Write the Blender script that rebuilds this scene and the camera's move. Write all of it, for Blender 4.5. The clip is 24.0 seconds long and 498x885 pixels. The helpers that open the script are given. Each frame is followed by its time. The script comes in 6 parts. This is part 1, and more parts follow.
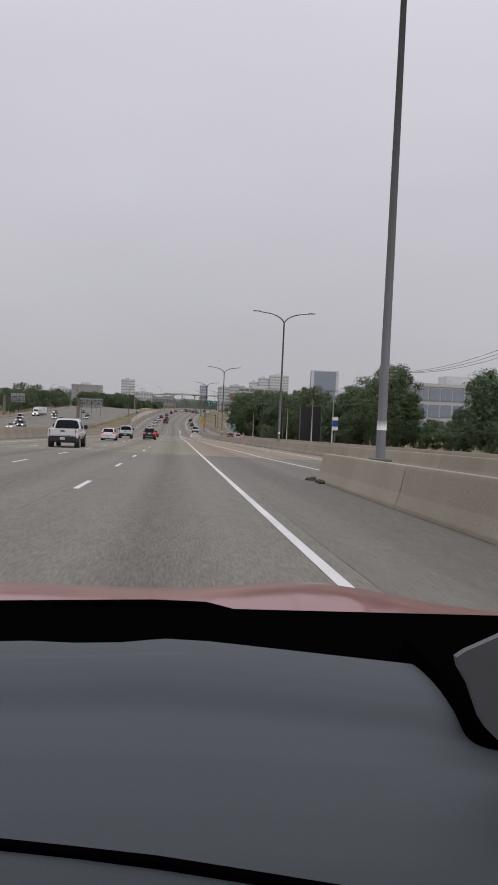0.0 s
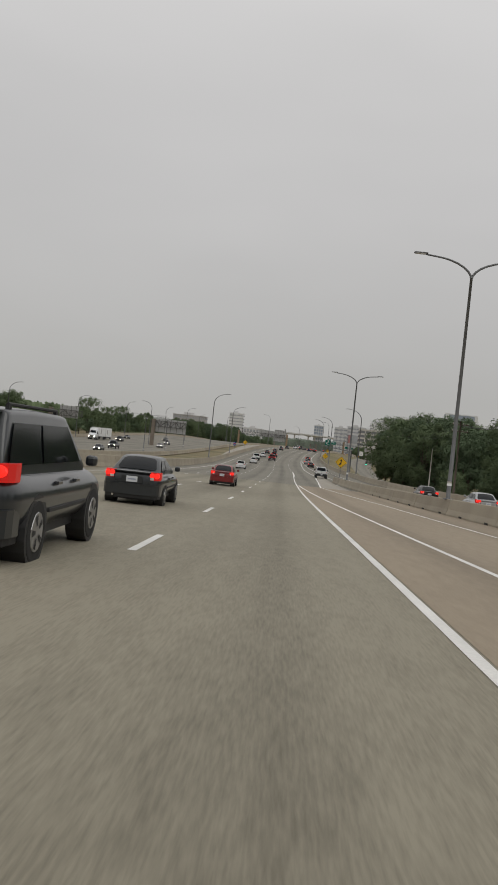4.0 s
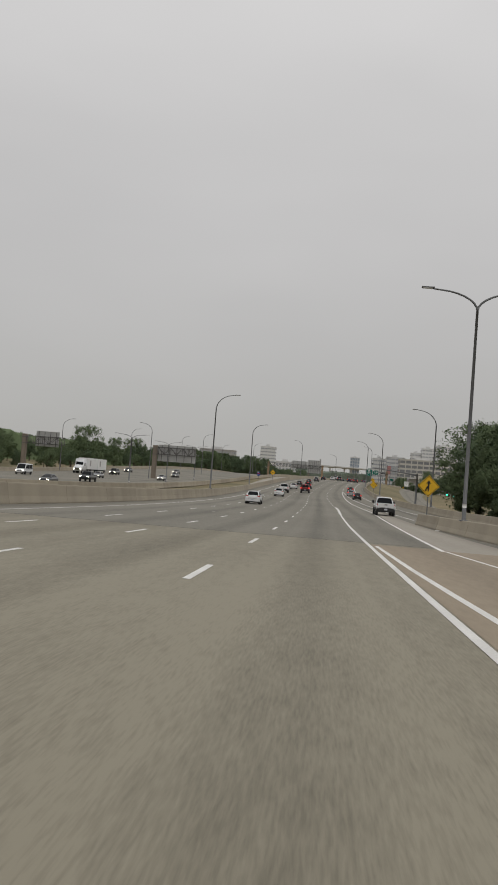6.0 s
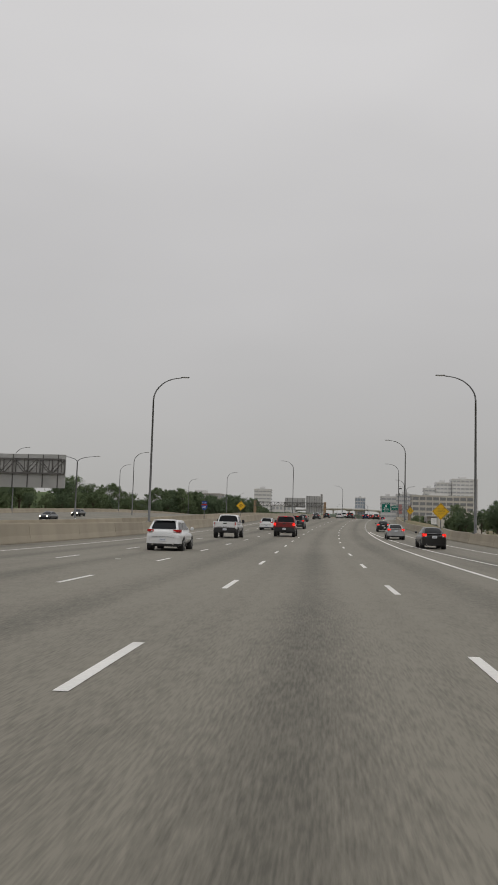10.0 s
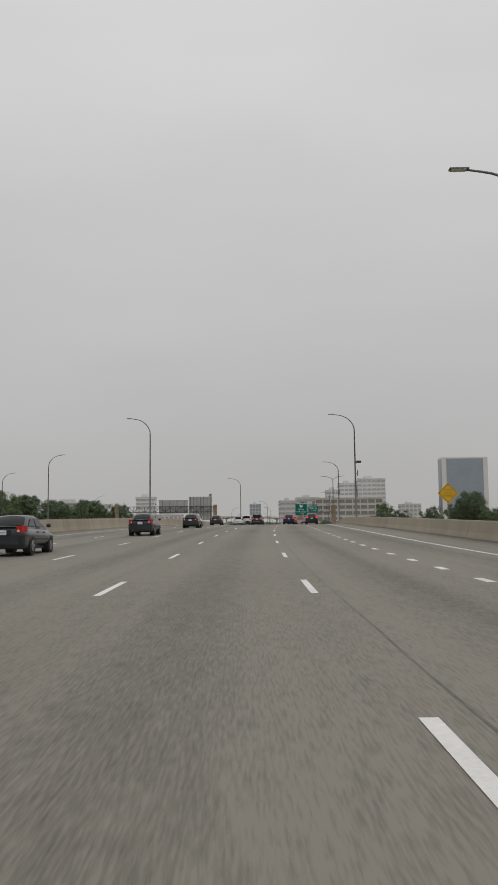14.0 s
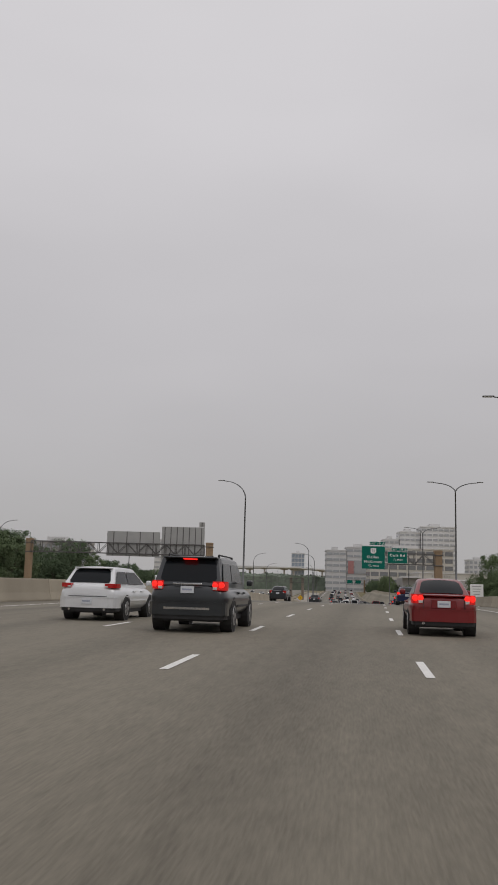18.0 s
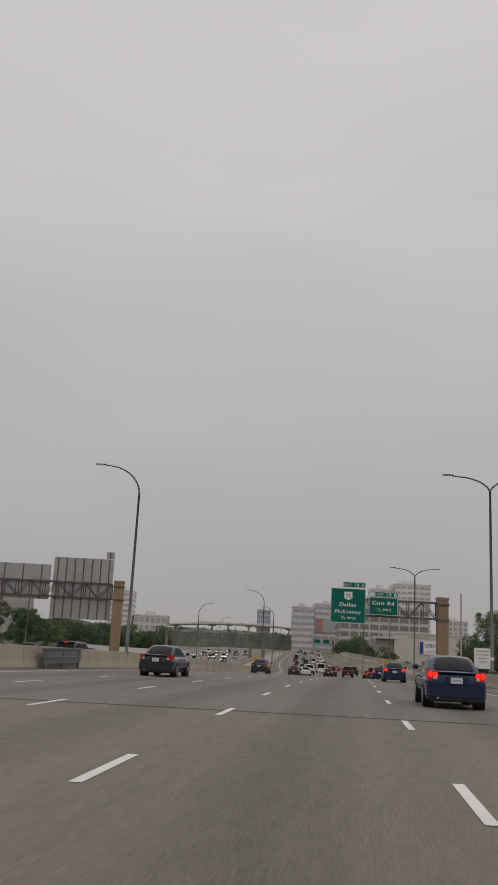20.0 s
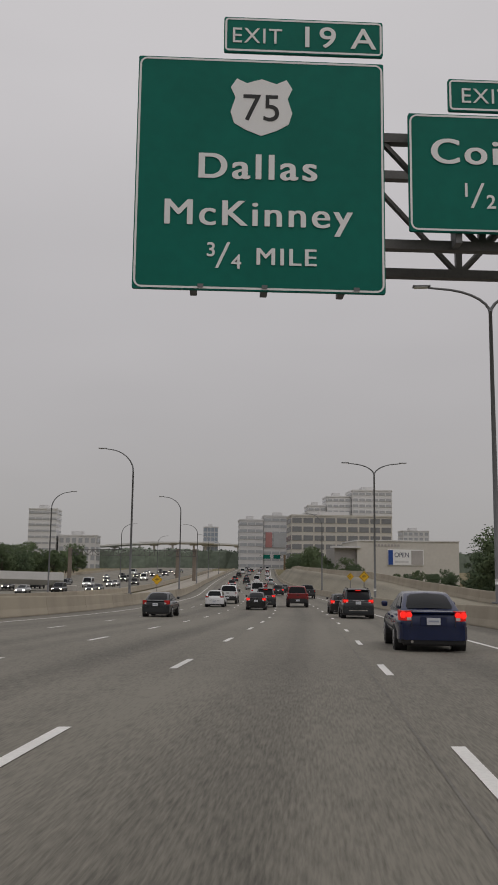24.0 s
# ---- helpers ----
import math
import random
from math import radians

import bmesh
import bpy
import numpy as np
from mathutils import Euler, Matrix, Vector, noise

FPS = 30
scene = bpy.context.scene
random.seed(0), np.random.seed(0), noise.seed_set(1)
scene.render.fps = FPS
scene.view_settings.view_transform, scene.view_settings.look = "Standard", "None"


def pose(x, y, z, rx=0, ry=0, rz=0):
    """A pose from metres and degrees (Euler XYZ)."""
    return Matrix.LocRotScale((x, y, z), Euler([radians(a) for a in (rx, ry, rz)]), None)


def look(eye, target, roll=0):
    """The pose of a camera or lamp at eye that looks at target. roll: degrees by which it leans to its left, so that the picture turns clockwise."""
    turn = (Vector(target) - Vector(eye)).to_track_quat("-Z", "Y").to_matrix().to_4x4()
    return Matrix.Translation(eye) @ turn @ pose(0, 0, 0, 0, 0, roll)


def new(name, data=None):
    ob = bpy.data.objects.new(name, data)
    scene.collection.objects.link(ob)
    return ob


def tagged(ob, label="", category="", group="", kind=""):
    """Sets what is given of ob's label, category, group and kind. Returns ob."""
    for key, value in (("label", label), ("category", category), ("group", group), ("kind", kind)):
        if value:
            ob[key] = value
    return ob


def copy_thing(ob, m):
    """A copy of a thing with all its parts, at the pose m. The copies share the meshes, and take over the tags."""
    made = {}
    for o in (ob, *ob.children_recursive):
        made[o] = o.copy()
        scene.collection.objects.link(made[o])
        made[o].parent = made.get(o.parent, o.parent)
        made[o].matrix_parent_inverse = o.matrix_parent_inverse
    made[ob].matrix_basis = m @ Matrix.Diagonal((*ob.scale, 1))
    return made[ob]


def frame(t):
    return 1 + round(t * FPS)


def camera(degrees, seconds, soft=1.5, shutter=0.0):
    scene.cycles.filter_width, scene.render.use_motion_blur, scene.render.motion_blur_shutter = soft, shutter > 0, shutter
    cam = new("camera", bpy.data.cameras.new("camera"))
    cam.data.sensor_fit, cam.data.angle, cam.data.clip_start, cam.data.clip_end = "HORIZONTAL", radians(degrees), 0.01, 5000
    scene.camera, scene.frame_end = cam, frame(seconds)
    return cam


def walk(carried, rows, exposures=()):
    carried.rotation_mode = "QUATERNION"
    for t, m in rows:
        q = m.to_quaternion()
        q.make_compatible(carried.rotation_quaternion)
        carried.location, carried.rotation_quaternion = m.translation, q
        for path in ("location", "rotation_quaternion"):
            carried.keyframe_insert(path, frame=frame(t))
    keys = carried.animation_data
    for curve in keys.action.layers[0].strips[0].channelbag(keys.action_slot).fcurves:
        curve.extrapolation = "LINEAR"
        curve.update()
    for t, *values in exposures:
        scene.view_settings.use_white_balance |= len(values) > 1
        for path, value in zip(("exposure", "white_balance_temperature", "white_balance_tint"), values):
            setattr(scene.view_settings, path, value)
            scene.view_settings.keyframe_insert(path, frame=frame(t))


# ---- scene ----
# The walk: seconds, eye x, y, z, heading (left of +y), pitch up, lean.
ROWS = (
    (0, 2.11, -0.25, 1.30, -3.41, -2.29, 2.62),
    (0.5, 1.71, 14.79, 0.80, 0.90, -0.40, 0.00),
    (1, 1.32, 29.80, 0.32, 0.38, 0.97, 1.24),
    (1.5, 0.94, 44.70, -0.16, -0.55, 1.77, 1.22),
    (2, 0.54, 59.57, -0.63, -0.02, 1.85, 1.34),
    (2.5, 0.14, 74.47, -1.10, 1.33, 2.23, 3.28),
    (3, -0.26, 89.31, -1.56, 2.38, 2.50, 3.29),
    (3.5, -0.67, 104.04, -2.01, 3.46, 0.07, 5.52),
    (5.5, -2.55, 162.31, -3.80, 5.87, 0.44, 5.24),
    (6, -3.02, 176.81, -4.21, 6.56, 2.24, 4.35),
    (6.5, -3.45, 191.27, -4.58, 7.11, 4.50, 5.01),
    (7, -3.85, 205.68, -4.93, 8.52, 5.00, 4.51),
    (7.5, -4.23, 219.94, -5.25, 10.16, 5.67, 3.08),
    (8, -4.62, 234.17, -5.52, 7.36, 5.00, 0.94),
    (8.5, -4.96, 248.46, -5.73, 7.16, 4.31, 0.40),
    (9, -5.30, 262.75, -5.89, 7.20, 4.21, 1.84),
    (9.5, -5.65, 277.02, -6.01, 7.29, 4.91, 2.07),
    (10, -6.02, 291.25, -6.09, 6.73, 5.50, 1.59),
    (10.5, -6.43, 305.37, -6.12, 3.91, 5.72, 1.52),
    (11, -6.92, 319.52, -6.11, 3.11, 5.81, 1.59),
    (11.5, -7.43, 333.84, -6.06, 2.17, 6.01, 1.52),
    (13.5, -8.45, 390.20, -5.46, -3.22, 6.09, 0.35),
    (14, -8.37, 402.95, -5.23, -0.53, 6.27, -0.66),
    (14.5, -8.34, 416.70, -4.92, -0.12, -1.35, 0.05),
    (15, -8.24, 431.20, -4.58, 0.75, 0.86, 0.13),
    (15.5, -8.02, 446.10, -4.17, 0.86, 0.95, 0.25),
    (16, -7.63, 462.70, -3.71, 1.06, 2.05, 0.01),
    (16.5, -6.66, 480.90, -3.23, 1.60, 3.50, -1.15),
    (17, -5.42, 499.90, -2.73, 2.50, 5.28, -2.08),
    (17.5, -4.44, 517.00, -2.34, 2.47, 7.46, -0.25),
    (19.5, -0.88, 563.30, -1.76, 3.25, 13.08, 3.66),
    (20, 0.05, 573.17, -1.73, 1.02, 13.28, 3.03),
    (20.1, 0.25, 575.10, -1.73, -0.30, 13.33, 2.20),
    (20.5, 1.06, 583.15, -1.73, -1.10, 13.18, 1.62),
    (21, 2.08, 593.20, -1.75, -1.81, 12.57, 1.05),
    (21.5, 3.19, 603.20, -1.86, -3.58, 12.60, -0.12),
    (22, 4.35, 613.08, -2.01, -3.29, 11.22, -0.35),
    (22.5, 5.49, 622.75, -2.14, -2.42, 10.08, 0.20),
    (23, 6.62, 632.30, -2.29, -1.95, 9.04, 0.50),
    (23.5, 7.80, 642.30, -2.48, -2.00, 8.30, 0.76),
    (24, 8.94, 652.20, -2.69, -2.45, 8.27, 0.71),
)


def eye_pose(x, y, z, yaw, pitch, roll):
    a, p = radians(yaw), radians(pitch)
    way = Vector((-math.sin(a) * math.cos(p), math.cos(a) * math.cos(p), math.sin(p)))
    return look((x, y, z), Vector((x, y, z)) + way, roll)


cam = camera(32.2, 24.0, soft=1.7)
walk(cam, [(r[0], eye_pose(*r[1:])) for r in ROWS], (
    (0.0, 0.12, 6250, 14), (0.6, 0.02, 6550, 9), (3.5, 0.0, 6680, 7), (11.5, -0.03, 6650, 8), (14.1, 0.0, 6600, 8), (14.6, 0.22, 6500, 8), (16.3, 0.22, 6500, 9), (17.0, 0.0, 6550, 11), (17.5, -0.03, 6550, 11), (19.5, -0.2, 6650, 12), (24.0, -0.22, 6650, 11)))


# ---------------------------------------------------------------- world and sun
def make_world():
    w = bpy.data.worlds.new("overcast_sky")
    w.use_nodes = True
    scene.world = w
    nt = w.node_tree
    n = nt.nodes
    n.clear()
    out, bg = n.new("ShaderNodeOutputWorld"), n.new("ShaderNodeBackground")
    tc, sep = n.new("ShaderNodeTexCoord"), n.new("ShaderNodeSeparateXYZ")
    ramp = n.new("ShaderNodeValToRGB")
    el = ramp.color_ramp.elements
    el[0].position, el[0].color = 0.0, (0.420, 0.415, 0.420, 1)
    el[1].position, el[1].color = 1.0, (0.80, 0.79, 0.81, 1)
    for pos, c in ((0.10, (0.465, 0.455, 0.460, 1)), (0.28, (0.560, 0.550, 0.565, 1)), (0.5, (0.66, 0.65, 0.67, 1))):
        e = el.new(pos)
        e.color = c
    mp, no = n.new("ShaderNodeMapping"), n.new("ShaderNodeTexNoise")
    mp.inputs["Scale"].default_value = (1.6, 1.6, 4.5)
    no.inputs["Scale"].default_value, no.inputs["Detail"].default_value, no.inputs["Roughness"].default_value = 1.3, 3.0, 0.45
    cl = n.new("ShaderNodeMapRange")
    cl.inputs["From Min"].default_value, cl.inputs["From Max"].default_value = 0.3, 0.7
    cl.inputs["To Min"].default_value, cl.inputs["To Max"].default_value = 0.955, 1.045
    mul = n.new("ShaderNodeVectorMath")
    mul.operation = "SCALE"
    sky = n.new("ShaderNodeTexSky")
    sky.sky_type, sky.sun_disc, sky.sun_elevation, sky.sun_rotation = "NISHITA", False, radians(52), radians(140)
    dim = n.new("ShaderNodeVectorMath")
    dim.operation = "SCALE"
    dim.inputs["Scale"].default_value = 0.08
    mix = n.new("ShaderNodeMix")
    mix.data_type = "RGBA"
    mix.inputs["Factor"].default_value = 0.95
    link = nt.links.new
    link(tc.outputs["Generated"], sep.inputs[0])
    link(sep.outputs["Z"], ramp.inputs["Fac"])
    link(tc.outputs["Generated"], mp.inputs["Vector"])
    link(mp.outputs[0], no.inputs["Vector"])
    link(no.outputs["Fac"], cl.inputs["Value"])
    link(ramp.outputs["Color"], mul.inputs[0])
    link(cl.outputs[0], mul.inputs["Scale"])
    link(sky.outputs[0], dim.inputs[0])
    link(dim.outputs[0], mix.inputs[6])
    link(mul.outputs[0], mix.inputs[7])
    link(mix.outputs[2], bg.inputs["Color"])
    link(bg.outputs[0], out.inputs[0])
    sun = new("sun", bpy.data.lights.new("sun", "SUN"))
    sun.data.energy, sun.data.angle, sun.data.color = 0.55, radians(40), (1.0, 0.97, 0.93)
    sun.matrix_world = look((0, 0, 300), (-110, 150, 60))


make_world()


# ---------------------------------------------------------------- materials
def mat(name, color, rough=0.7, metal=0.0, var=0.15, scale=6.0, fine=60.0, bump=0.0, coat=0.0, emit=0.0, warm=None, per=0.0, streak=None, spec=0.5):
    """A procedural surface: base colour varied at two scales, with fine relief."""
    m = bpy.data.materials.new(name)
    m.use_nodes = True
    nt = m.node_tree
    n, link = nt.nodes, nt.links.new
    b = n["Principled BSDF"]
    b.inputs["Roughness"].default_value, b.inputs["Metallic"].default_value = rough, metal
    b.inputs["Coat Weight"].default_value = coat
    b.inputs["Specular IOR Level"].default_value = spec
    b.inputs["Coat Roughness"].default_value = 0.08
    c = Vector(color)
    tc = n.new("ShaderNodeTexCoord")
    src = tc.outputs["Object"]
    if streak:
        mp = n.new("ShaderNodeMapping")
        mp.inputs["Scale"].default_value = streak
        link(src, mp.inputs["Vector"])
        src_big = mp.outputs[0]
    else:
        src_big = src
    big, small = n.new("ShaderNodeTexNoise"), n.new("ShaderNodeTexNoise")
    for t, s, v in ((big, 1.0 / scale, src_big), (small, fine, src)):
        t.inputs["Scale"].default_value, t.inputs["Detail"].default_value = s, 3.0
        link(v, t.inputs["Vector"])
    add = n.new("ShaderNodeMath")
    add.operation = "MULTIPLY_ADD"
    add.inputs[1].default_value = 0.6
    link(big.outputs["Fac"], add.inputs[0])
    sc = n.new("ShaderNodeMath")
    sc.operation = "MULTIPLY"
    sc.inputs[1].default_value = 0.4
    link(small.outputs["Fac"], sc.inputs[0])
    link(sc.outputs[0], add.inputs[2])
    val = add.outputs[0]
    if per:
        oi, pm = n.new("ShaderNodeObjectInfo"), n.new("ShaderNodeMath")
        pm.operation = "MULTIPLY_ADD"
        pm.inputs[1].default_value = per
        link(oi.outputs["Random"], pm.inputs[0])
        link(val, pm.inputs[2])
        val = pm.outputs[0]
    ramp = n.new("ShaderNodeValToRGB")
    e = ramp.color_ramp.elements
    lo, hi = c * (1 - var), c * (1 + var)
    if warm:
        lo = Vector(warm)
    e[0].position, e[0].color = 0.32, (*lo, 1)
    e[1].position, e[1].color = 0.68 + per * 0.5, (*[min(v, 1.0) for v in hi], 1)
    link(val, ramp.inputs["Fac"])
    link(ramp.outputs["Color"], b.inputs["Base Color"])
    if bump:
        bp = n.new("ShaderNodeBump")
        bp.inputs["Strength"].default_value, bp.inputs["Distance"].default_value = bump, 0.02
        link(small.outputs["Fac"], bp.inputs["Height"])
        link(bp.outputs[0], b.inputs["Normal"])
    if emit:
        b.inputs["Emission Color"].default_value = (*color, 1)
        b.inputs["Emission Strength"].default_value = emit
    return m


def road_mat(name, color, dark, grain, patch):
    """Pavement: long tyre-worn stripes along the lanes, blotches, fine aggregate."""
    m = bpy.data.materials.new(name)
    m.use_nodes = True
    nt = m.node_tree
    n, link = nt.nodes, nt.links.new
    b = n["Principled BSDF"]
    b.inputs["Roughness"].default_value = 0.82
    uv = n.new("ShaderNodeUVMap")
    sep = n.new("ShaderNodeSeparateXYZ")
    link(uv.outputs[0], sep.inputs[0])
    # lane-wise wear: darker oil line in the middle of each 3.66 m lane
    fr = n.new("ShaderNodeMath")
    fr.operation = "PINGPONG"
    fr.inputs[1].default_value = 1.83
    link(sep.outputs["X"], fr.inputs[0])
    wear = n.new("ShaderNodeMapRange")
    wear.interpolation_type = "SMOOTHSTEP"
    wear.inputs["From Min"].default_value, wear.inputs["From Max"].default_value = 0.9, 1.83
    link(fr.outputs[0], wear.inputs["Value"])

    def noise_at(sx, sy, detail):
        mp, t = n.new("ShaderNodeMapping"), n.new("ShaderNodeTexNoise")
        mp.inputs["Scale"].default_value = (sx, sy, 1)
        t.inputs["Scale"].default_value, t.inputs["Detail"].default_value = 1.0, detail
        link(uv.outputs[0], mp.inputs["Vector"])
        link(mp.outputs[0], t.inputs["Vector"])
        return t.outputs["Fac"]

    stripe, blotch, fine, agg = noise_at(1.3, 0.012, 4), noise_at(0.14, 0.05, 4), noise_at(6, 1.1, 5), noise_at(44, 3.5, 3)

    def mul_add(a, k, c):
        q = n.new("ShaderNodeMath")
        q.operation = "MULTIPLY_ADD"
        q.inputs[1].default_value = k
        link(a, q.inputs[0])
        if isinstance(c, float):
            q.inputs[2].default_value = c
        else:
            link(c, q.inputs[2])
        return q.outputs[0]

    v = mul_add(blotch, patch, 0.44 - patch * 0.5 - grain * 0.5 - 0.20)
    v = mul_add(stripe, 0.32, v)
    v = mul_add(fine, 0.34, v)
    v = mul_add(agg, grain, v)
    v = mul_add(wear.outputs[0], -0.16, v)
    ramp = n.new("ShaderNodeValToRGB")
    e = ramp.color_ramp.elements
    e[0].position, e[0].color = 0.20, (*dark, 1)
    e[1].position, e[1].color = 0.66, (*color, 1)
    link(v, ramp.inputs["Fac"])
    link(ramp.outputs["Color"], b.inputs["Base Color"])
    bp = n.new("ShaderNodeBump")
    bp.inputs["Strength"].default_value, bp.inputs["Distance"].default_value = 0.35, 0.01
    link(agg, bp.inputs["Height"])
    link(bp.outputs[0], b.inputs["Normal"])
    return m


ASPHALT = road_mat("worn_grey_pavement", (0.232, 0.216, 0.177), (0.094, 0.088, 0.071), 0.74, 0.42)
# Pavement past the second bridge, somewhat darker than the rest.
ASPHALT_DARKER = road_mat("darker_grey_pavement", (0.204, 0.190, 0.156), (0.080, 0.074, 0.060), 0.90, 0.46)
CONCRETE_DECK_B = road_mat("brown_bridge_concrete", (0.205, 0.183, 0.140), (0.093, 0.082, 0.061), 0.5, 0.5)
CONCRETE_DECK = road_mat("olive_bridge_concrete", (0.284, 0.258, 0.195), (0.132, 0.118, 0.086), 0.55, 0.6)
CONCRETE_RAMP = road_mat("tan_ramp_concrete", (0.320, 0.262, 0.190), (0.185, 0.150, 0.108), 0.25, 0.5)
RAMP_CONCRETE = road_mat("pale_ramp_concrete", (0.36, 0.33, 0.28), (0.24, 0.215, 0.18), 0.16, 0.4)
DARK_ASPHALT = road_mat("dark_shoulder_asphalt", (0.200, 0.186, 0.156), (0.100, 0.092, 0.077), 0.55, 0.42)
PAINT = mat("road_paint_white", (0.74, 0.73, 0.70), 0.6, var=0.14, scale=1.4, fine=25)
BARRIER = mat("barrier_concrete", (0.33, 0.29, 0.225), 0.9, var=0.22, scale=2.6, fine=18, bump=0.3, per=0.22, streak=(1, 1, 0.25))
PALE_CONC = mat("pale_concrete", (0.47, 0.44, 0.40), 0.9, var=0.15, scale=4, fine=14, bump=0.2, streak=(1, 1, 0.3))
BROWN_CONC = mat("brown_pillar_concrete", (0.29, 0.205, 0.128), 0.9, var=0.16, scale=1.2, fine=5, bump=0.1, streak=(1.5, 1.5, 0.2))
GREY_PILLAR = mat("grey_brown_concrete", (0.215, 0.180, 0.145), 0.9, var=0.18, scale=1.2, fine=5, bump=0.1, streak=(1.5, 1.5, 0.2))
GRASS = mat("dry_grass", (0.20, 0.155, 0.085), 0.95, var=0.3, scale=16, fine=3.0, warm=(0.10, 0.10, 0.045))
GALV = mat("galvanised_steel", (0.15, 0.153, 0.156), 0.6, 0.2, var=0.12, scale=1.2, fine=30)
STEEL_DK = mat("weathered_truss_steel", (0.13, 0.125, 0.12), 0.6, 0.4, var=0.2, scale=1.5, fine=20)
PANEL_BACK = mat("aluminium_panel_back", (0.40, 0.40, 0.39), 0.5, 0.35, var=0.1, scale=2, fine=8)
LENS = mat("lamp_lens", (0.55, 0.55, 0.52), 0.3, var=0.05)
GREEN = mat("sign_green", (0.001, 0.140, 0.104), 0.65, var=0.1, scale=0.8, fine=6, spec=0.2)
WHITE = mat("sign_white", (0.78, 0.78, 0.77), 0.5, var=0.04)
BLACK = mat("sign_black", (0.012, 0.012, 0.012), 0.6, var=0.1)
YELLOW = mat("sign_yellow", (0.72, 0.42, 0.012), 0.5, var=0.08, scale=0.6)
BLUE_SIGN = mat("sign_blue", (0.01, 0.06, 0.28), 0.5, var=0.08)
RED_SIGN = mat("sign_red", (0.45, 0.02, 0.02), 0.5, var=0.08)
WOOD_POLE = mat("utility_pole_wood", (0.10, 0.078, 0.06), 0.9, var=0.25, scale=1, fine=20)
LEAF_A = mat("leaf_dark_green", (0.104, 0.142, 0.082), 0.95, var=0.22, scale=2.5, fine=1.2, per=0.3, spec=0.15)
LEAF_B = mat("leaf_mid_green", (0.126, 0.166, 0.088), 0.95, var=0.22, scale=2.5, fine=1.2, per=0.3, spec=0.15)
# Distant foliage, its green greyed and lightened to stand in for haze.
LEAF_FAR = mat("hazed_wood_green", (0.11, 0.135, 0.10), 0.85, var=0.35, scale=20, fine=0.4)
BARK = mat("bark", (0.10, 0.08, 0.06), 0.95, var=0.3, scale=0.5, fine=14, bump=0.5)
TYRE = mat("tyre_rubber", (0.018, 0.018, 0.018), 0.85, var=0.15)
RIM = mat("alloy_rim", (0.38, 0.38, 0.39), 0.35, 0.8, var=0.08)
GLASS_CAR = mat("tinted_car_glass", (0.010, 0.012, 0.014), 0.1, var=0.05, spec=0.17)
TRIM_BLK = mat("black_car_plastic", (0.022, 0.022, 0.023), 0.6, var=0.12)
CHROME = mat("chrome_trim", (0.6, 0.6, 0.6), 0.15, 1.0, var=0.03)
TAIL_ON = mat("lit_tail_lamp", (0.95, 0.018, 0.012), 0.3, emit=1.1, var=0.02)
TAIL_GLOW = mat("glowing_tail_lens", (0.55, 0.014, 0.012), 0.25, emit=0.3, var=0.05)
TAIL_OFF = mat("red_tail_lamp", (0.45, 0.012, 0.012), 0.2, var=0.05, coat=0.4)
HEAD_ON = mat("lit_headlamp", (1.0, 0.93, 0.78), 0.2, emit=9.0, var=0.02)
SIGNAL_GREEN = mat("lit_green_signal", (0.05, 1.0, 0.55), 0.3, emit=5.0, var=0.02)
PLATE = mat("licence_plate_white", (0.62, 0.64, 0.67), 0.5, var=0.06)
DARK_INK = mat("dark_blue_ink", (0.03, 0.035, 0.08), 0.6, var=0.05)
INK = mat("plate_ink", (0.33, 0.36, 0.44), 0.6, var=0.05)
# Pale and grey facades carry distance haze in a lifted base colour.
FACADE_PALE = mat("haze_pale_facade", (0.66, 0.655, 0.645), 0.85, var=0.08, scale=12, fine=1.0)
FACADE_GREY = mat("grey_facade", (0.58, 0.575, 0.57), 0.85, var=0.08, scale=12, fine=1.0)
FACADE_TAN = mat("tan_facade", (0.54, 0.515, 0.465), 0.85, var=0.08, scale=10, fine=1.0)
FACADE_BROWN = mat("brown_brick_facade", (0.39, 0.37, 0.355), 0.85, var=0.12, scale=8, fine=2.0)
# Far window glass: the next three base colours are lightened to imitate haze.
GLASS_BLD = mat("building_glass", (0.36, 0.375, 0.39), 0.15, var=0.12, scale=9, fine=0.6, per=0.15)
GLASS_HAZED = mat("haze_paled_glass", (0.40, 0.41, 0.42), 0.2, var=0.1, scale=9, fine=0.6, per=0.12)
GLASS_DARK = mat("dark_office_glass", (0.20, 0.205, 0.21), 0.2, var=0.15, scale=9, fine=0.6, per=0.15)
# Flyover concrete painted lighter than it is, in place of valley haze.
FLY_CONC = mat("haze_paled_concrete", (0.60, 0.595, 0.58), 0.9, var=0.1, scale=6, fine=6)
GLASS_BLUE = mat("blue_curtain_glass", (0.28, 0.32, 0.37), 0.12, var=0.08, scale=12, fine=0.5)


def car_paint(name, color, rough=0.3):
    return mat(name, color, rough, 0.15, var=0.05, scale=1.5, fine=300, coat=0.6)


P_BLUE = car_paint("navy_blue_paint", (0.005, 0.014, 0.064), 0.25)
P_WHITE = car_paint("white_paint", (0.72, 0.73, 0.74))
P_DARK = car_paint("charcoal_paint", (0.022, 0.026, 0.030))
P_GREY = car_paint("grey_green_paint", (0.018, 0.022, 0.026))
P_SILVER = car_paint("silver_paint", (0.36, 0.37, 0.38))
P_RED = car_paint("dark_red_paint", (0.20, 0.012, 0.014))
P_BLACK = car_paint("black_paint", (0.010, 0.010, 0.011))
P_HOOD = car_paint("faded_red_hood_paint", (0.30, 0.055, 0.045))


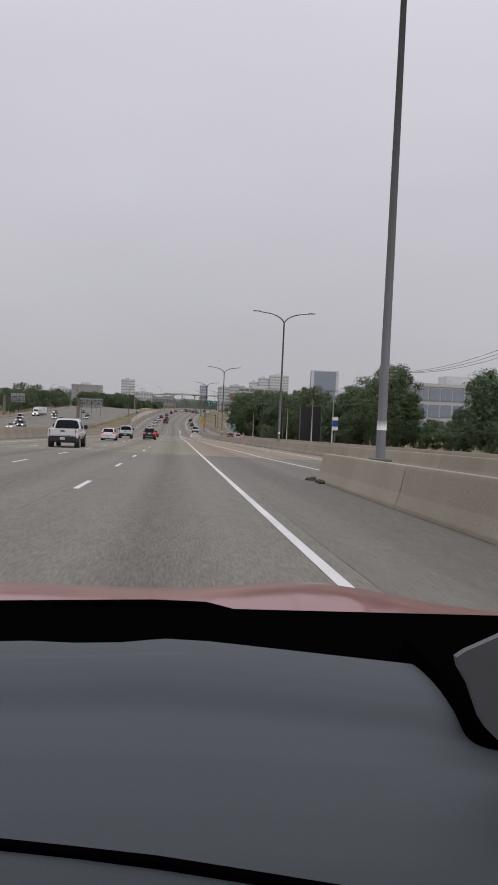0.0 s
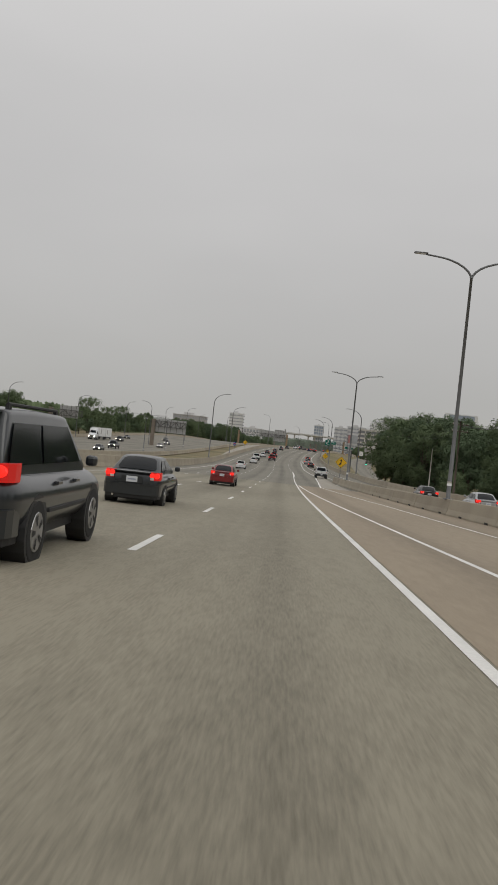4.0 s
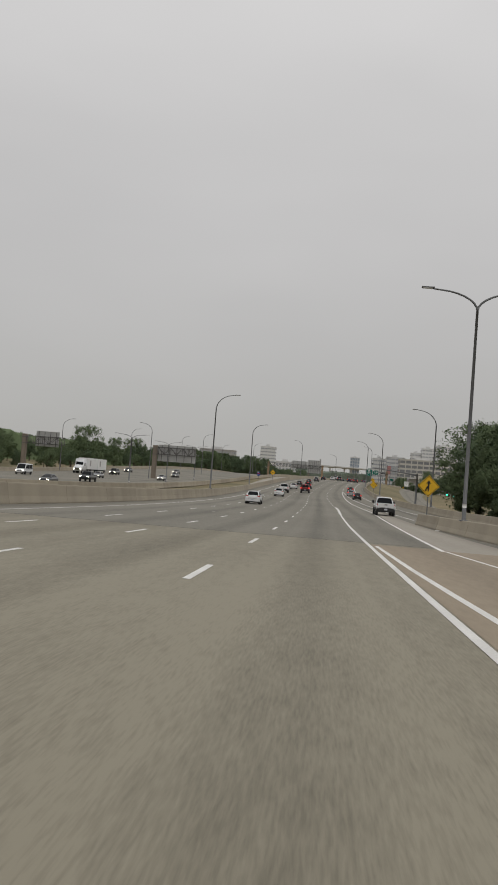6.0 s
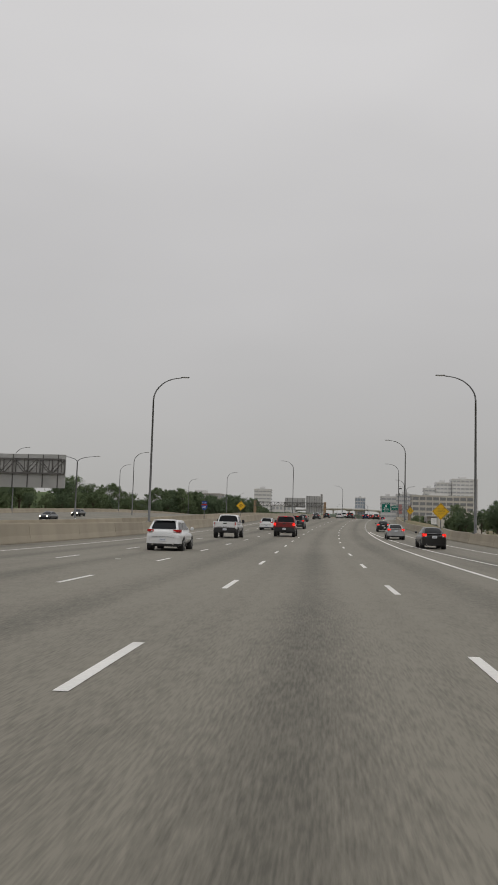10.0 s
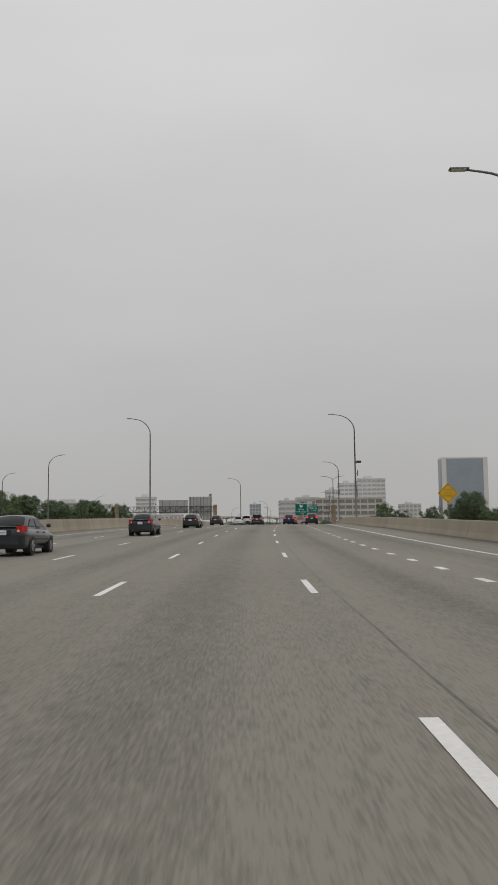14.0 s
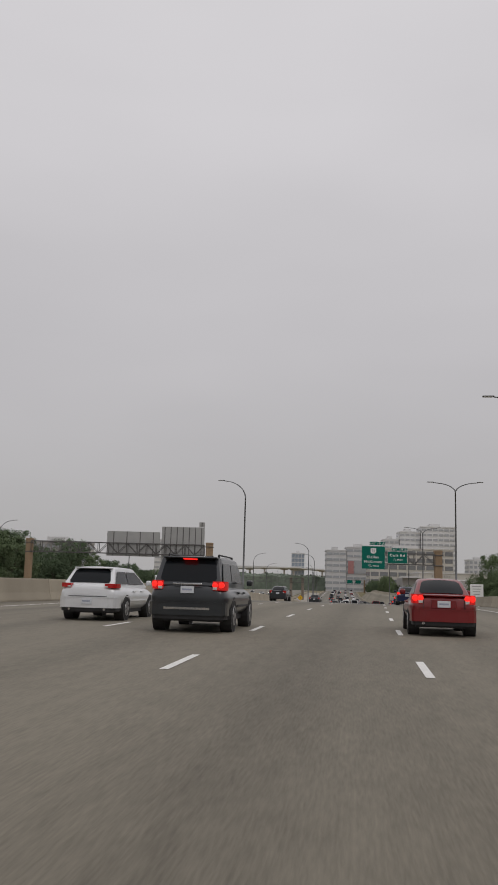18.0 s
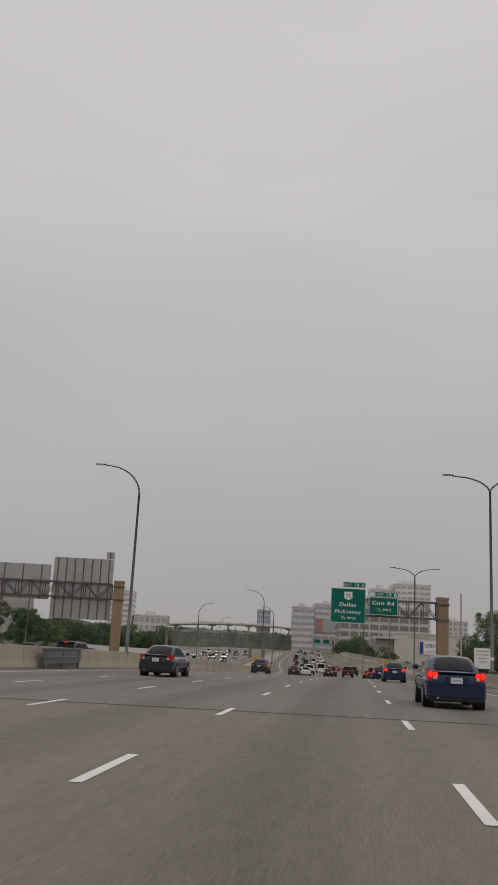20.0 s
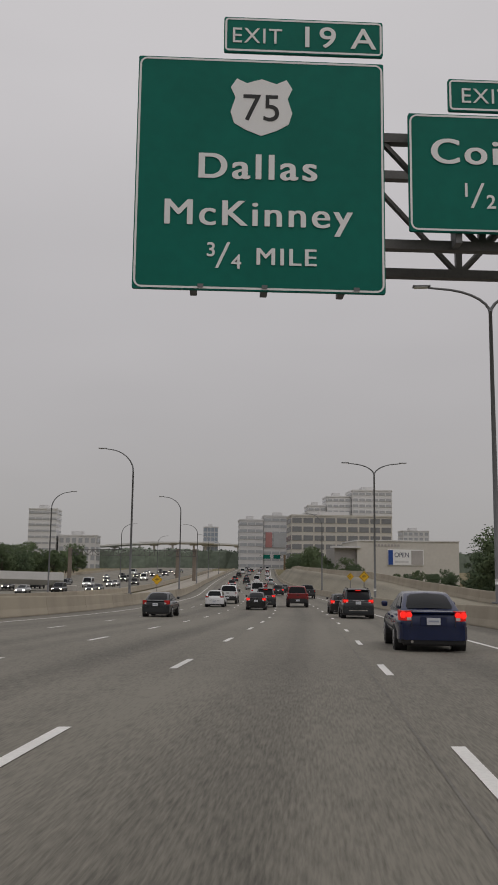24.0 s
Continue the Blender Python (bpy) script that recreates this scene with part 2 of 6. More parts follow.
# ---------------------------------------------------------------- the road's line
STEP = 59.6          # spacing of the line's stations along y, the first at -59.6
XL = (1.62, 0.0, -1.5, -3.09, -5.0, -6.58, -8.24, -10.3, -10.82, -9.26, -5.78, 0.0, 6.96, 13.6, 17.6, 19.0, 20.6, 23.4, 27.0, 31.0, 35.0, 39.0, 43.0)
ZL = (2.02, 0.0, -1.93, -3.78, -5.55, -6.85, -7.42, -7.21, -6.19, -4.59, -3.31, -3.08, -4.1, -5.85, -6.9, -7.4, -7.3, -6.7, -5.8, -4.8, -4.0, -3.4, -3.2)


def station(y, table):
    s = y / STEP + 1.0
    n = len(table)
    if s <= 0:
        return table[0] + (table[0] - table[1]) * -s
    if s >= n - 1:
        return table[-1] + (table[-1] - table[-2]) * min(s - n + 1, 6.0)
    i = int(s)
    f = s - i
    a, b, c, d = table[max(i - 1, 0)], table[i], table[i + 1], table[min(i + 2, n - 1)]
    return 0.5 * (2 * b + (c - a) * f + (2 * a - 5 * b + 4 * c - d) * f * f + (3 * b - a - 3 * c + d) * f ** 3)


def at(y, u, dz=0.0):
    """The point u metres right of the line between our lane and the next, at y, dz over the road."""
    return Vector((station(y, XL) + u, y, station(y, ZL) + dz))


def heading(y):
    return math.atan2(station(y - 2, XL) - station(y + 2, XL), 4.0)


def table(y, rows):
    return float(np.interp(y, [r[0] for r in rows], [r[1] for r in rows]))


def stand(y, u, dz=0.0, turn=0.0, scale=1.0):
    return Matrix.Translation(at(y, u, dz)) @ Matrix.Rotation(heading(y) + radians(turn), 4, "Z") @ Matrix.Scale(scale, 4)


# ---------------------------------------------------------------- mesh helpers
def mesh_ob(name, bm, material, smooth=False):
    me = bpy.data.meshes.new(name)
    bm.to_mesh(me)
    bm.free()
    for p in me.polygons:
        p.use_smooth = smooth
    me.materials.append(material)
    return new(name, me)


def part(name, bm, material, parent, label="", smooth=False):
    ob = mesh_ob(name, bm, material, smooth)
    ob.parent = parent
    return tagged(ob, label)


def thing(name, label, category, group="", kind=""):
    return tagged(new(name), label, category, group, kind)


def box(bm, x0, x1, y0, y1, z0, z1, bevel=0.0):
    vs = [bm.verts.new((x, y, z)) for x in (x0, x1) for y in (y0, y1) for z in (z0, z1)]
    fs = [bm.faces.new([vs[i] for i in q]) for q in ((0, 1, 3, 2), (4, 6, 7, 5), (0, 4, 5, 1), (2, 3, 7, 6), (0, 2, 6, 4), (1, 5, 7, 3))]
    if bevel:
        bmesh.ops.bevel(bm, geom=list({e for f in fs for e in f.edges}), offset=bevel, segments=2, affect="EDGES", profile=0.5)
    return bm


def boxes(*specs, bevel=0.0):
    bm = bmesh.new()
    for s in specs:
        box(bm, *s, bevel=bevel)
    return bm


def tube(bm, pts, radii, sides=10, cap=True):
    """A round bar through pts."""
    rings = []
    pts = [Vector(p) for p in pts]
    for i, p in enumerate(pts):
        d = (pts[min(i + 1, len(pts) - 1)] - pts[max(i - 1, 0)]).normalized()
        side = d.cross(Vector((0, 1, 0) if abs(d.y) < 0.9 else (1, 0, 0))).normalized()
        up = side.cross(d)
        r = radii[i] if hasattr(radii, "__len__") else radii
        rings.append([bm.verts.new(p + (side * math.cos(a) + up * math.sin(a)) * r) for a in (2 * math.pi * k / sides for k in range(sides))])
    for a, b in zip(rings, rings[1:]):
        for k in range(sides):
            bm.faces.new((a[k], a[(k + 1) % sides], b[(k + 1) % sides], b[k]))
    if cap:
        bm.faces.new(rings[0])
        bm.faces.new(rings[-1][::-1])
    return bm


def tubes(*specs, sides=8):
    bm = bmesh.new()
    for pts, r in specs:
        tube(bm, pts, r, sides)
    return bm


def prism(outline, y0, y1, bevel=0.0):
    """A solid with an outline in x, z, from y0 to y1."""
    bm = bmesh.new()
    a = [bm.verts.new((x, y0, z)) for x, z in outline]
    b = [bm.verts.new((x, y1, z)) for x, z in outline]
    n = len(a)
    for i in range(n):
        bm.faces.new((a[i], a[(i + 1) % n], b[(i + 1) % n], b[i]))
    bm.faces.new(a[::-1])
    bm.faces.new(b)
    if bevel:
        bmesh.ops.bevel(bm, geom=bm.edges[:], offset=bevel, segments=1, affect="EDGES")
    bmesh.ops.recalc_face_normals(bm, faces=bm.faces[:])
    return bm


def rounded(w, h, r, n=5, cx=0.0, cz=0.0):
    pts = []
    for sx, sz, a0 in ((1, 1, 0), (-1, 1, 90), (-1, -1, 180), (1, -1, 270)):
        for k in range(n + 1):
            a = radians(a0 + 90 * k / n)
            pts.append((cx + sx * (w / 2 - r) + r * math.cos(a), cz + sz * (h / 2 - r) + r * math.sin(a)))
    return pts


def lettering(name, text, size, material, parent, x, y, z, width=None, label="", spacing=1.0, bold=0.0, heavy=0.0):
    """Flat letters facing -y, centred at x, baseline z."""
    cu = bpy.data.curves.new(name, "FONT")
    cu.body, cu.size, cu.align_x, cu.extrude, cu.space_character, cu.offset = text, size, "CENTER", 0.004, spacing, bold * size
    tmp = bpy.data.objects.new(name, cu)
    scene.collection.objects.link(tmp)
    dg = bpy.context.evaluated_depsgraph_get()
    me = bpy.data.meshes.new_from_object(tmp.evaluated_get(dg))
    bpy.data.objects.remove(tmp)
    w = max(v.co.x for v in me.vertices) - min(v.co.x for v in me.vertices)
    k = width / w if width else 1.0
    for v in me.vertices:
        v.co = (x + v.co.x * k, y - v.co.z, z + v.co.y)
    me.materials.clear()
    me.materials.append(material)
    # one mesh a word
    cuts, xs = [], sorted(v.co.x for v in me.vertices)
    if " " in text:
        cuts = [(p + q) / 2 for p, q in zip(xs, xs[1:]) if q - p > 0.2 * size * k]
    for n in range(len(cuts) + 1):
        bm = bmesh.new()
        bm.from_mesh(me)
        bmesh.ops.delete(bm, geom=[v for v in bm.verts if sum(v.co.x > c for c in cuts) != n], context="VERTS")
        if heavy:
            for dx, dy in ((-heavy, -0.0012), (heavy, -0.0024)):
                got = bmesh.ops.duplicate(bm, geom=[f for f in bm.faces if f.tag is False and f.normal.y < -0.9])
                bmesh.ops.translate(bm, vec=(dx, dy, 0), verts=[g for g in got["geom"] if isinstance(g, bmesh.types.BMVert)])
                for g in got["geom"]:
                    g.tag = True
        word = bpy.data.meshes.new(name)
        bm.to_mesh(word)
        bm.free()
        word.materials.append(material)
        ob = new(name, word)
        ob.parent = parent
        tagged(ob, label)
    return ob


# ---------------------------------------------------------------- ground and pavement
RIGHT_WALL = ((-150, 19.0), (100, 18.5), (200, 18.5), (252, 17.8), (300, 16.8), (365, 14.9), (436, 13.5), (516, 13.4), (587, 13.3), (633, 12.0), (663, 11.0), (687, 10.2), (738, 9.5), (800, 9.6), (1320, 9.6))
RAMP_WALL = ((-150, 14.5), (60, 13.6), (88, 12.7), (130, 11.9), (167, 11.3), (227, 10.1), (252, 9.4))
LEFT_WALL = ((-150, -13.2), (300, -13.8), (370, -14.0), (470, -14.3), (524, -14.4), (580, -13.6), (632, -13.0), (732, -13.6), (1150, -13.0))


def drop(y, u):
    """How far the ground lies under the road's height beside it."""
    d = -0.14
    if u > 19:
        d -= min((u - 19) / 14, 1.0) * table(y, ((0, 0.3), (120, 0.6), (230, 1.4), (330, 3.2), (560, 4.2), (640, 3.0), (760, 1.6), (1000, 1.0)))
    if u < -70:
        d -= min((-70 - u) / 20, 1.0) * 0.8
    return d


def sheet(name, ys, us, height, material, label, category, kind="structure", uv=True):
    """A sheet over stations ys; us(y) gives its edges and the columns between."""
    verts, faces, uvs = [], [], []
    n = len(us(ys[0]))
    for y in ys:
        for u in us(y):
            verts.append(at(y, u, height(y, u)))
            uvs.append((u, y))
    for i in range(len(ys) - 1):
        for j in range(n - 1):
            k = i * n + j
            faces.append((k, k + 1, k + n + 1, k + n))
    me = bpy.data.meshes.new(name)
    me.from_pydata(verts, [], faces)
    if uv:
        lay = me.uv_layers.new(name="UVMap")
        for lp in me.loops:
            lay.data[lp.index].uv = uvs[lp.vertex_index]
    for p in me.polygons:
        p.use_smooth = True
    me.materials.append(material)
    return tagged(new(name, me), label, category, "", kind)


def steps(a, b, d):
    n = max(int(round((b - a) / d)), 1)
    return [a + (b - a) * i / n for i in range(n + 1)]


sheet("ground", steps(-400, 1300, 20) + [1400, 1600, 2000, 2600, 3400, 4600],
      lambda y: (-3000, -1500, -800, -400, -200, -120, -90, -70, -40, -20, 0, 17, 22, 28, 34, 60, 120, 250, 500, 900, 1600, 3000),
      drop, GRASS, "dry tan and green grass beside the highway", "ground")

for nm, a, b, m, lb in (("road_asphalt", -150, 50.6, ASPHALT, "worn grey pavement of a wide highway"),
                        ("road_bridge_deck", 50.6, 208, CONCRETE_DECK, "tan concrete bridge deck of the highway"),
                        ("road_asphalt", 208, 532, ASPHALT, "worn grey pavement with faint tyre tracks"),
                        ("road_bridge_deck", 532, 592, CONCRETE_DECK_B, "tan concrete deck with dark expansion joints"),
                        ("road_asphalt", 592, 1330, ASPHALT_DARKER, "worn grey pavement running down into a valley")):
    sheet(nm, steps(a, b, 4.96), lambda y: (table(y, LEFT_WALL) - 0.4, -11, -7.3, -3.6, 0, 3.7, 7, table(y, RIGHT_WALL) + 0.35), lambda y, u: 0.0, m, lb, "road")

sheet("ramp_deck", steps(50.7, 207, 4.96), lambda y: [3.76 + (table(y, RIGHT_WALL) - 0.4 - 3.76) * k / 4 for k in range(5)], lambda y, u: 0.004, CONCRETE_RAMP, "warm tan concrete deck of the ramp lanes", "road")
# asphalt patch of the shoulder before the bridge, pale ramp shoulder after it
sheet("shoulder", steps(-60, 50.4, 5), lambda y: (3.95, 6.0, table(y, ((-60, 6.6), (24, 6.7), (36, 7.6), (50.4, 7.2)))), lambda y, u: 0.004, DARK_ASPHALT,
      "grey patched asphalt shoulder", "road")
sheet("ramp_shoulder", steps(206, 300, 5), lambda y: (table(y, ((206, 6.1), (234, 7.0), (277, 8.3), (300, 8.0))), table(y, ((206, 9.2), (252, 9.3), (277, 9.3), (300, 8.2)))),
      lambda y, u: 0.004, RAMP_CONCRETE, "pale concrete shoulder of the entrance ramp", "road")
sheet("opposite_road", steps(-150, 1300, 12), lambda y: (-67.5, -56, -45, -34, -26), lambda y, u: 0.02, ASPHALT, "grey pavement of the opposite carriageway", "road")
sheet("slip_road", steps(380, 1100, 8), lambda y: (table(y, ((380, -17.0), (520, -23.5), (1100, -21.5))), table(y, ((380, -16.0), (520, -14.9), (1100, -13.5)))),
      lambda y, u: -0.02, RAMP_CONCRETE, "pale concrete strip of the median", "road")
sheet("frontage_road", steps(60, 900, 12), lambda y: (table(y, ((60, 22), (160, 26), (900, 24))), table(y, ((60, 31), (160, 36), (900, 33)))),
      lambda y, u: drop(y, u) + 0.06, ASPHALT, "grey frontage road below the highway", "road")


# ---------------------------------------------------------------- markings
DASH_Y = ((20.0, 0), (44.7, 2), (71.0, 4), (96.6, 6), (214.9, 16), (263.4, 20), (274.7, 21), (287.6, 22), (299.4, 23), (346.4, 27), (407.0, 32), (419.2, 33), (457.3, 36), (470.3, 37), (484, 38), (496.3, 39), (516.3, 41), (525.5, 42), (582.7, 48), (600.6, 50), (609.4, 51), (626.7, 53), (634.6, 54), (651.0, 56), (659.8, 57), (1190, 118))


def dash_place(k):
    if k < 0:
        return 20.0 + 12.19 * k
    return float(np.interp(k, [d[1] for d in DASH_Y], [d[0] for d in DASH_Y]))


def stripe(name, y0, y1, u, width, parent, d=3.0, dz=0.006, material=PAINT):
    """A painted strip that follows the road; u may be a number or a function of y."""
    f = u if callable(u) else (lambda y: u)
    ys = steps(y0, y1, d)
    verts, faces = [], []
    for y in ys:
        verts += [at(y, f(y) - width / 2, dz), at(y, f(y) + width / 2, dz)]
    for i in range(len(ys) - 1):
        faces.append((2 * i, 2 * i + 1, 2 * i + 3, 2 * i + 2))
    me = bpy.data.meshes.new(name)
    me.from_pydata(verts, [], faces)
    me.materials.append(material)
    ob = new(name, me)
    ob.parent = parent
    return ob


def lane_line(u, k0, k1, label, shift=0.0):
    line = thing("lane_line", label, "road marking", "lane lines of the highway", "structure")
    for k in range(k0, k1):
        c = dash_place(k)
        half = 1.53 * (dash_place(k + 1) - c) / 12.19
        c -= shift if c > 560 else 0.0
        stripe("dash", c - half, c + half, u, 0.13, line, 3.0)
    return line


lane_line(0.0, -3, 92, "white dashes between two highway lanes")
lane_line(-3.66, -3, 92, "white dashes between two highway lanes")
lane_line(-7.32, -3, 92, "white dashes between two left lanes")
lane_line(3.66, 23, 92, "white dashes beside the added right lane", 1.0)

edge = thing("edge_line", "solid white lines at the edges of the highway lanes", "road marking", "", "structure")
stripe("stripe", -60, 258, lambda y: table(y, ((-60, 3.66), (228, 3.66), (258, 3.82))), 0.135, edge, 5)
stripe("stripe", 258, 290, lambda y: table(y, ((258, 3.84), (278, 4.02), (290, 3.9))), 0.26, edge, 4)
stripe("stripe", -60, 1200, -11.1, 0.13, edge, 8)
stripe("stripe", 26, 206, lambda y: table(y, ((26, 8.6), (36, 8.1), (53, 7.4), (65, 7.25), (105, 6.25), (117, 6.1), (195, 4.05), (206, 3.9))), 0.14, edge, 5)
stripe("stripe", 40, 206, lambda y: table(y, ((40, 11.6), (60, 11.2), (118, 9.8), (170, 8.4), (206, 6.2))), 0.13, edge, 5)
stripe("stripe", 206, 402, lambda y: table(y, ((206, 6.1), (234, 6.9), (277, 7.9), (316, 7.1), (352, 7.3), (402, 7.25))), 0.17, edge, 5)
stripe("stripe", 258, 402, lambda y: table(y, ((258, 10.6), (300, 9.8), (327, 9.2), (357, 8.6), (402, 7.5))), 0.15, edge, 5)
stripe("stripe", 262, 1200, lambda y: table(y, ((262, 14.5), (340, 12.2), (400, 10.9), (432, 10.3), (540, 10.2), (600, 9.2), (640, 7.6), (680, 6.95), (740, 7.0), (1200, 7.1))), 0.14, edge, 6)
dots = thing("dotted_line", "short white marks of a lane that ends", "road marking", "", "structure")
for i in range(36):
    y = 404 + i * 3.9
    stripe("mark", y, y + 1.1, 7.2, 0.2, dots, 2)
arrow = thing("lane_arrow", "white arrow painted on the ending lane", "road marking", "", "structure")
stripe("shaft", 411, 415, 8.7, 0.2, arrow, 2)
vs = [at(415, 8.3, 0.006), at(415, 9.1, 0.006), at(416.6, 8.3, 0.006)]
me = bpy.data.meshes.new("head")
me.from_pydata(vs, [], [(0, 1, 2)])
me.materials.append(PAINT)
new("head", me).parent = arrow
BOTTS = mat("raised_marker", (0.6, 0.59, 0.55), 0.5, var=0.1)
for k, (y, u) in enumerate(((66.5, -1.4), (101, -1.7), (186, -1.9), (236, -5.4), (322, -5.2), (636, -1.8))):
    bm = boxes((-0.09, 0.09, -0.06, 0.06, 0, 0.02), bevel=0.008)
    ob = tagged(mesh_ob("raised_marker", bm, BOTTS), "small pale marker stuck on the pavement", "road marker", "raised markers")
    ob.matrix_basis = stand(y, u)
JOINT = mat("rubber_joint", (0.035, 0.032, 0.028), 0.9, var=0.2)
for y in (50.6, 208, 532, 592):
    me = bpy.data.meshes.new("expansion_joint")
    me.from_pydata([at(y - 0.07, -13.5, 0.004), at(y - 0.07, table(y, RIGHT_WALL) - 0.4, 0.004), at(y + 0.07, table(y, RIGHT_WALL) - 0.4, 0.004), at(y + 0.07, -13.5, 0.004)], [], [(0, 1, 2, 3)])
    me.materials.append(JOINT)
    tagged(new("expansion_joint", me), "dark rubber joint across the bridge deck", "expansion joint", "joints of the bridges", "structure")


# ---------------------------------------------------------------- concrete barriers
def barrier_mesh(h, length):
    k = h / 0.9
    half = ((0.30, 0.0), (0.30, 0.08), (0.20, 0.34 * k), (0.11, 0.84 * k), (0.09, h))
    bm = prism([(x, z) for x, z in half] + [(-x, z) for x, z in half[::-1]], -length / 2, length / 2, 0.012)
    me = bpy.data.meshes.new("barrier_segment")
    bm.to_mesh(me)
    bm.free()
    me.materials.append(BARRIER)
    return me


def barrier(name, y0, y1, u, h, label, d=9.93, lift=lambda y: 0.0):
    f = u if callable(u) else (lambda y: u)
    root = thing(name, label, "concrete barrier", "", "structure")
    me = barrier_mesh(h, d - 0.03)
    for i in range(int((y1 - y0) / d)):
        a, b = y0 + i * d, y0 + (i + 1) * d
        p, q = at(a, f(a), lift(a)), at(b, f(b), lift(b))
        w = (q - p).normalized()
        side = w.cross(Vector((0, 0, 1))).normalized()
        m = Matrix((side, w, side.cross(w))).transposed().to_4x4()
        m.translation = (p + q) / 2
        ob = new("barrier_segment", me)
        ob.parent = root
        ob.matrix_basis = m @ Matrix.Diagonal((1, (q - p).length / d, 1, 1))
    return root


barrier("barrier_left", -60, 1150, lambda y: table(y, LEFT_WALL), 1.08, "tan concrete barrier along the left shoulder")
barrier("barrier_right", -60, 1150, lambda y: table(y, RIGHT_WALL), 0.92, "tan concrete barrier along the right edge of the highway")
barrier("barrier_ramp", 26.5, 254, lambda y: table(y, RAMP_WALL), 0.86, "tan concrete barrier between ramp and frontage lanes")
barrier("barrier_median_end", -73.8, 26.3, lambda y: table(y, ((-80, 6.65), (11, 6.62), (26.5, 6.78))), 0.86, "stained concrete barrier that ends beside the shoulder", 10.0)
barrier("barrier_opposite", -60, 1100, lambda y: table(y, ((-60, -30), (250, -27), (420, -24.5), (700, -24.5), (1100, -22))), 0.95, "pale concrete barrier beside the opposite carriageway", 14.9)
barrier("barrier_far_side", -60, 1100, -68.2, 0.95, "pale concrete barrier at the far side of the opposite road", 14.9)
RISE = ((690, 0.0), (722, 0.85), (745, 1.65), (786, 3.1), (860, 4.05), (940, 4.2), (1000, 3.0))
RAMP_U = ((660, 19.5), (690, 18.4), (722, 16.8), (745, 16.0), (786, 15.5), (860, 15.4), (1000, 15.4))
sheet("entrance_ramp", steps(655, 1000, 7.5), lambda y: [table(y, RIGHT_WALL) + 0.36 + (table(y, RAMP_U) - 0.3 - table(y, RIGHT_WALL) - 0.36) * k / 6 for k in range(7)],
      lambda y, u: -0.03 + table(y, RISE) * min(max((u - table(y, RIGHT_WALL) - 0.36) / 3.2, 0.0), 1.0), CONCRETE_DECK, "tan concrete ramp climbing beside the highway", "road")
barrier("barrier_rising_ramp", 655, 1000, lambda y: table(y, RAMP_U), 0.95, "pale concrete parapet of the climbing ramp", 7.5, lambda y: table(y, RISE) - 0.05)
gate = thing("barrier_gate", "grey steel gate panel closing a gap in the barrier", "barrier gate")
part("panel", boxes((-0.05, 0.05, -2.9, 2.9, 0.25, 0.95), bevel=0.02), GALV, gate)
part("rail", boxes((-0.09, 0.09, -3.0, 3.0, 0.95, 1.05), (-0.09, 0.09, -3.0, 3.0, 0.55, 0.62), bevel=0.01), GALV, gate)
for yy in (-2.6, 0, 2.6):
    part("post", boxes((-0.07, 0.07, yy - 0.07, yy + 0.07, -0.02, 1.0), bevel=0.01), GALV, gate)
gate.matrix_basis = stand(619.6, -12.6)
DRAIN = mat("drain_dark", (0.02, 0.018, 0.016), 0.9)
for y in [92 + 5.0 * i for i in range(22)]:
    ob = tagged(mesh_ob("drain_slot", boxes((-0.02, 0.02, -0.25, 0.25, 0.01, 0.1)), DRAIN), "dark drain slot at the foot of the barrier", "drain", "drain slots of the ramp barrier")
    ob.matrix_basis = stand(y, table(y, RAMP_WALL) - 0.315)


# ---------------------------------------------------------------- street lamps
def arm_curve(side, top, reach, rise, n=9):
    """The bent arm: leaves the pole upright and ends level, reach away."""
    pts = []
    for k in range(n + 1):
        a = radians(90 * k / n)
        pts.append((side * reach * 0.80 * (1 - math.cos(a)), 0, top + rise * (0.86 * math.sin(a) + 0.112 * (1 - math.cos(a)))))
    pts.append((side * reach, 0, top + rise + 0.02))
    return pts


def lamp_head(parent, x, z, side):
    bm = bmesh.new()
    box(bm, min(x, x + side * 0.75), max(x, x + side * 0.7), -0.14, 0.14, z - 0.03, z + 0.045, bevel=0.025)
    hd = part("luminaire", bm, GALV, parent, "flat grey luminaire", True)
    part("lens", boxes((min(x + side * 0.12, x + side * 0.68), max(x + side * 0.12, x + side * 0.68), -0.13, 0.13, z - 0.05, z - 0.032)), LENS, hd)


def single_lamp():
    r = thing("street_lamp", "grey steel street lamp with one long curved arm, on the barrier", "street lamp", "single-arm street lamps")
    part("pole", tubes((((0, 0, 0), (0, 0, 4), (0, 0, 11.86)), (0.125, 0.105, 0.075)), sides=12), GALV, r, "", True)
    part("base_plate", boxes((-0.24, 0.24, -0.24, 0.24, -0.02, 0.05), bevel=0.015), GALV, r)
    part("hand_hole_cover", boxes((-0.07, 0.07, -0.16, -0.13, 0.5, 0.85), bevel=0.01), GALV, r)
    part("arm", tubes((arm_curve(-1, 11.85, 2.65, 2.2), [0.075 - 0.003 * k for k in range(11)]), sides=8), GALV, r, "curved arm", True)
    lamp_head(r, -2.6, 14.1, -1)
    return r


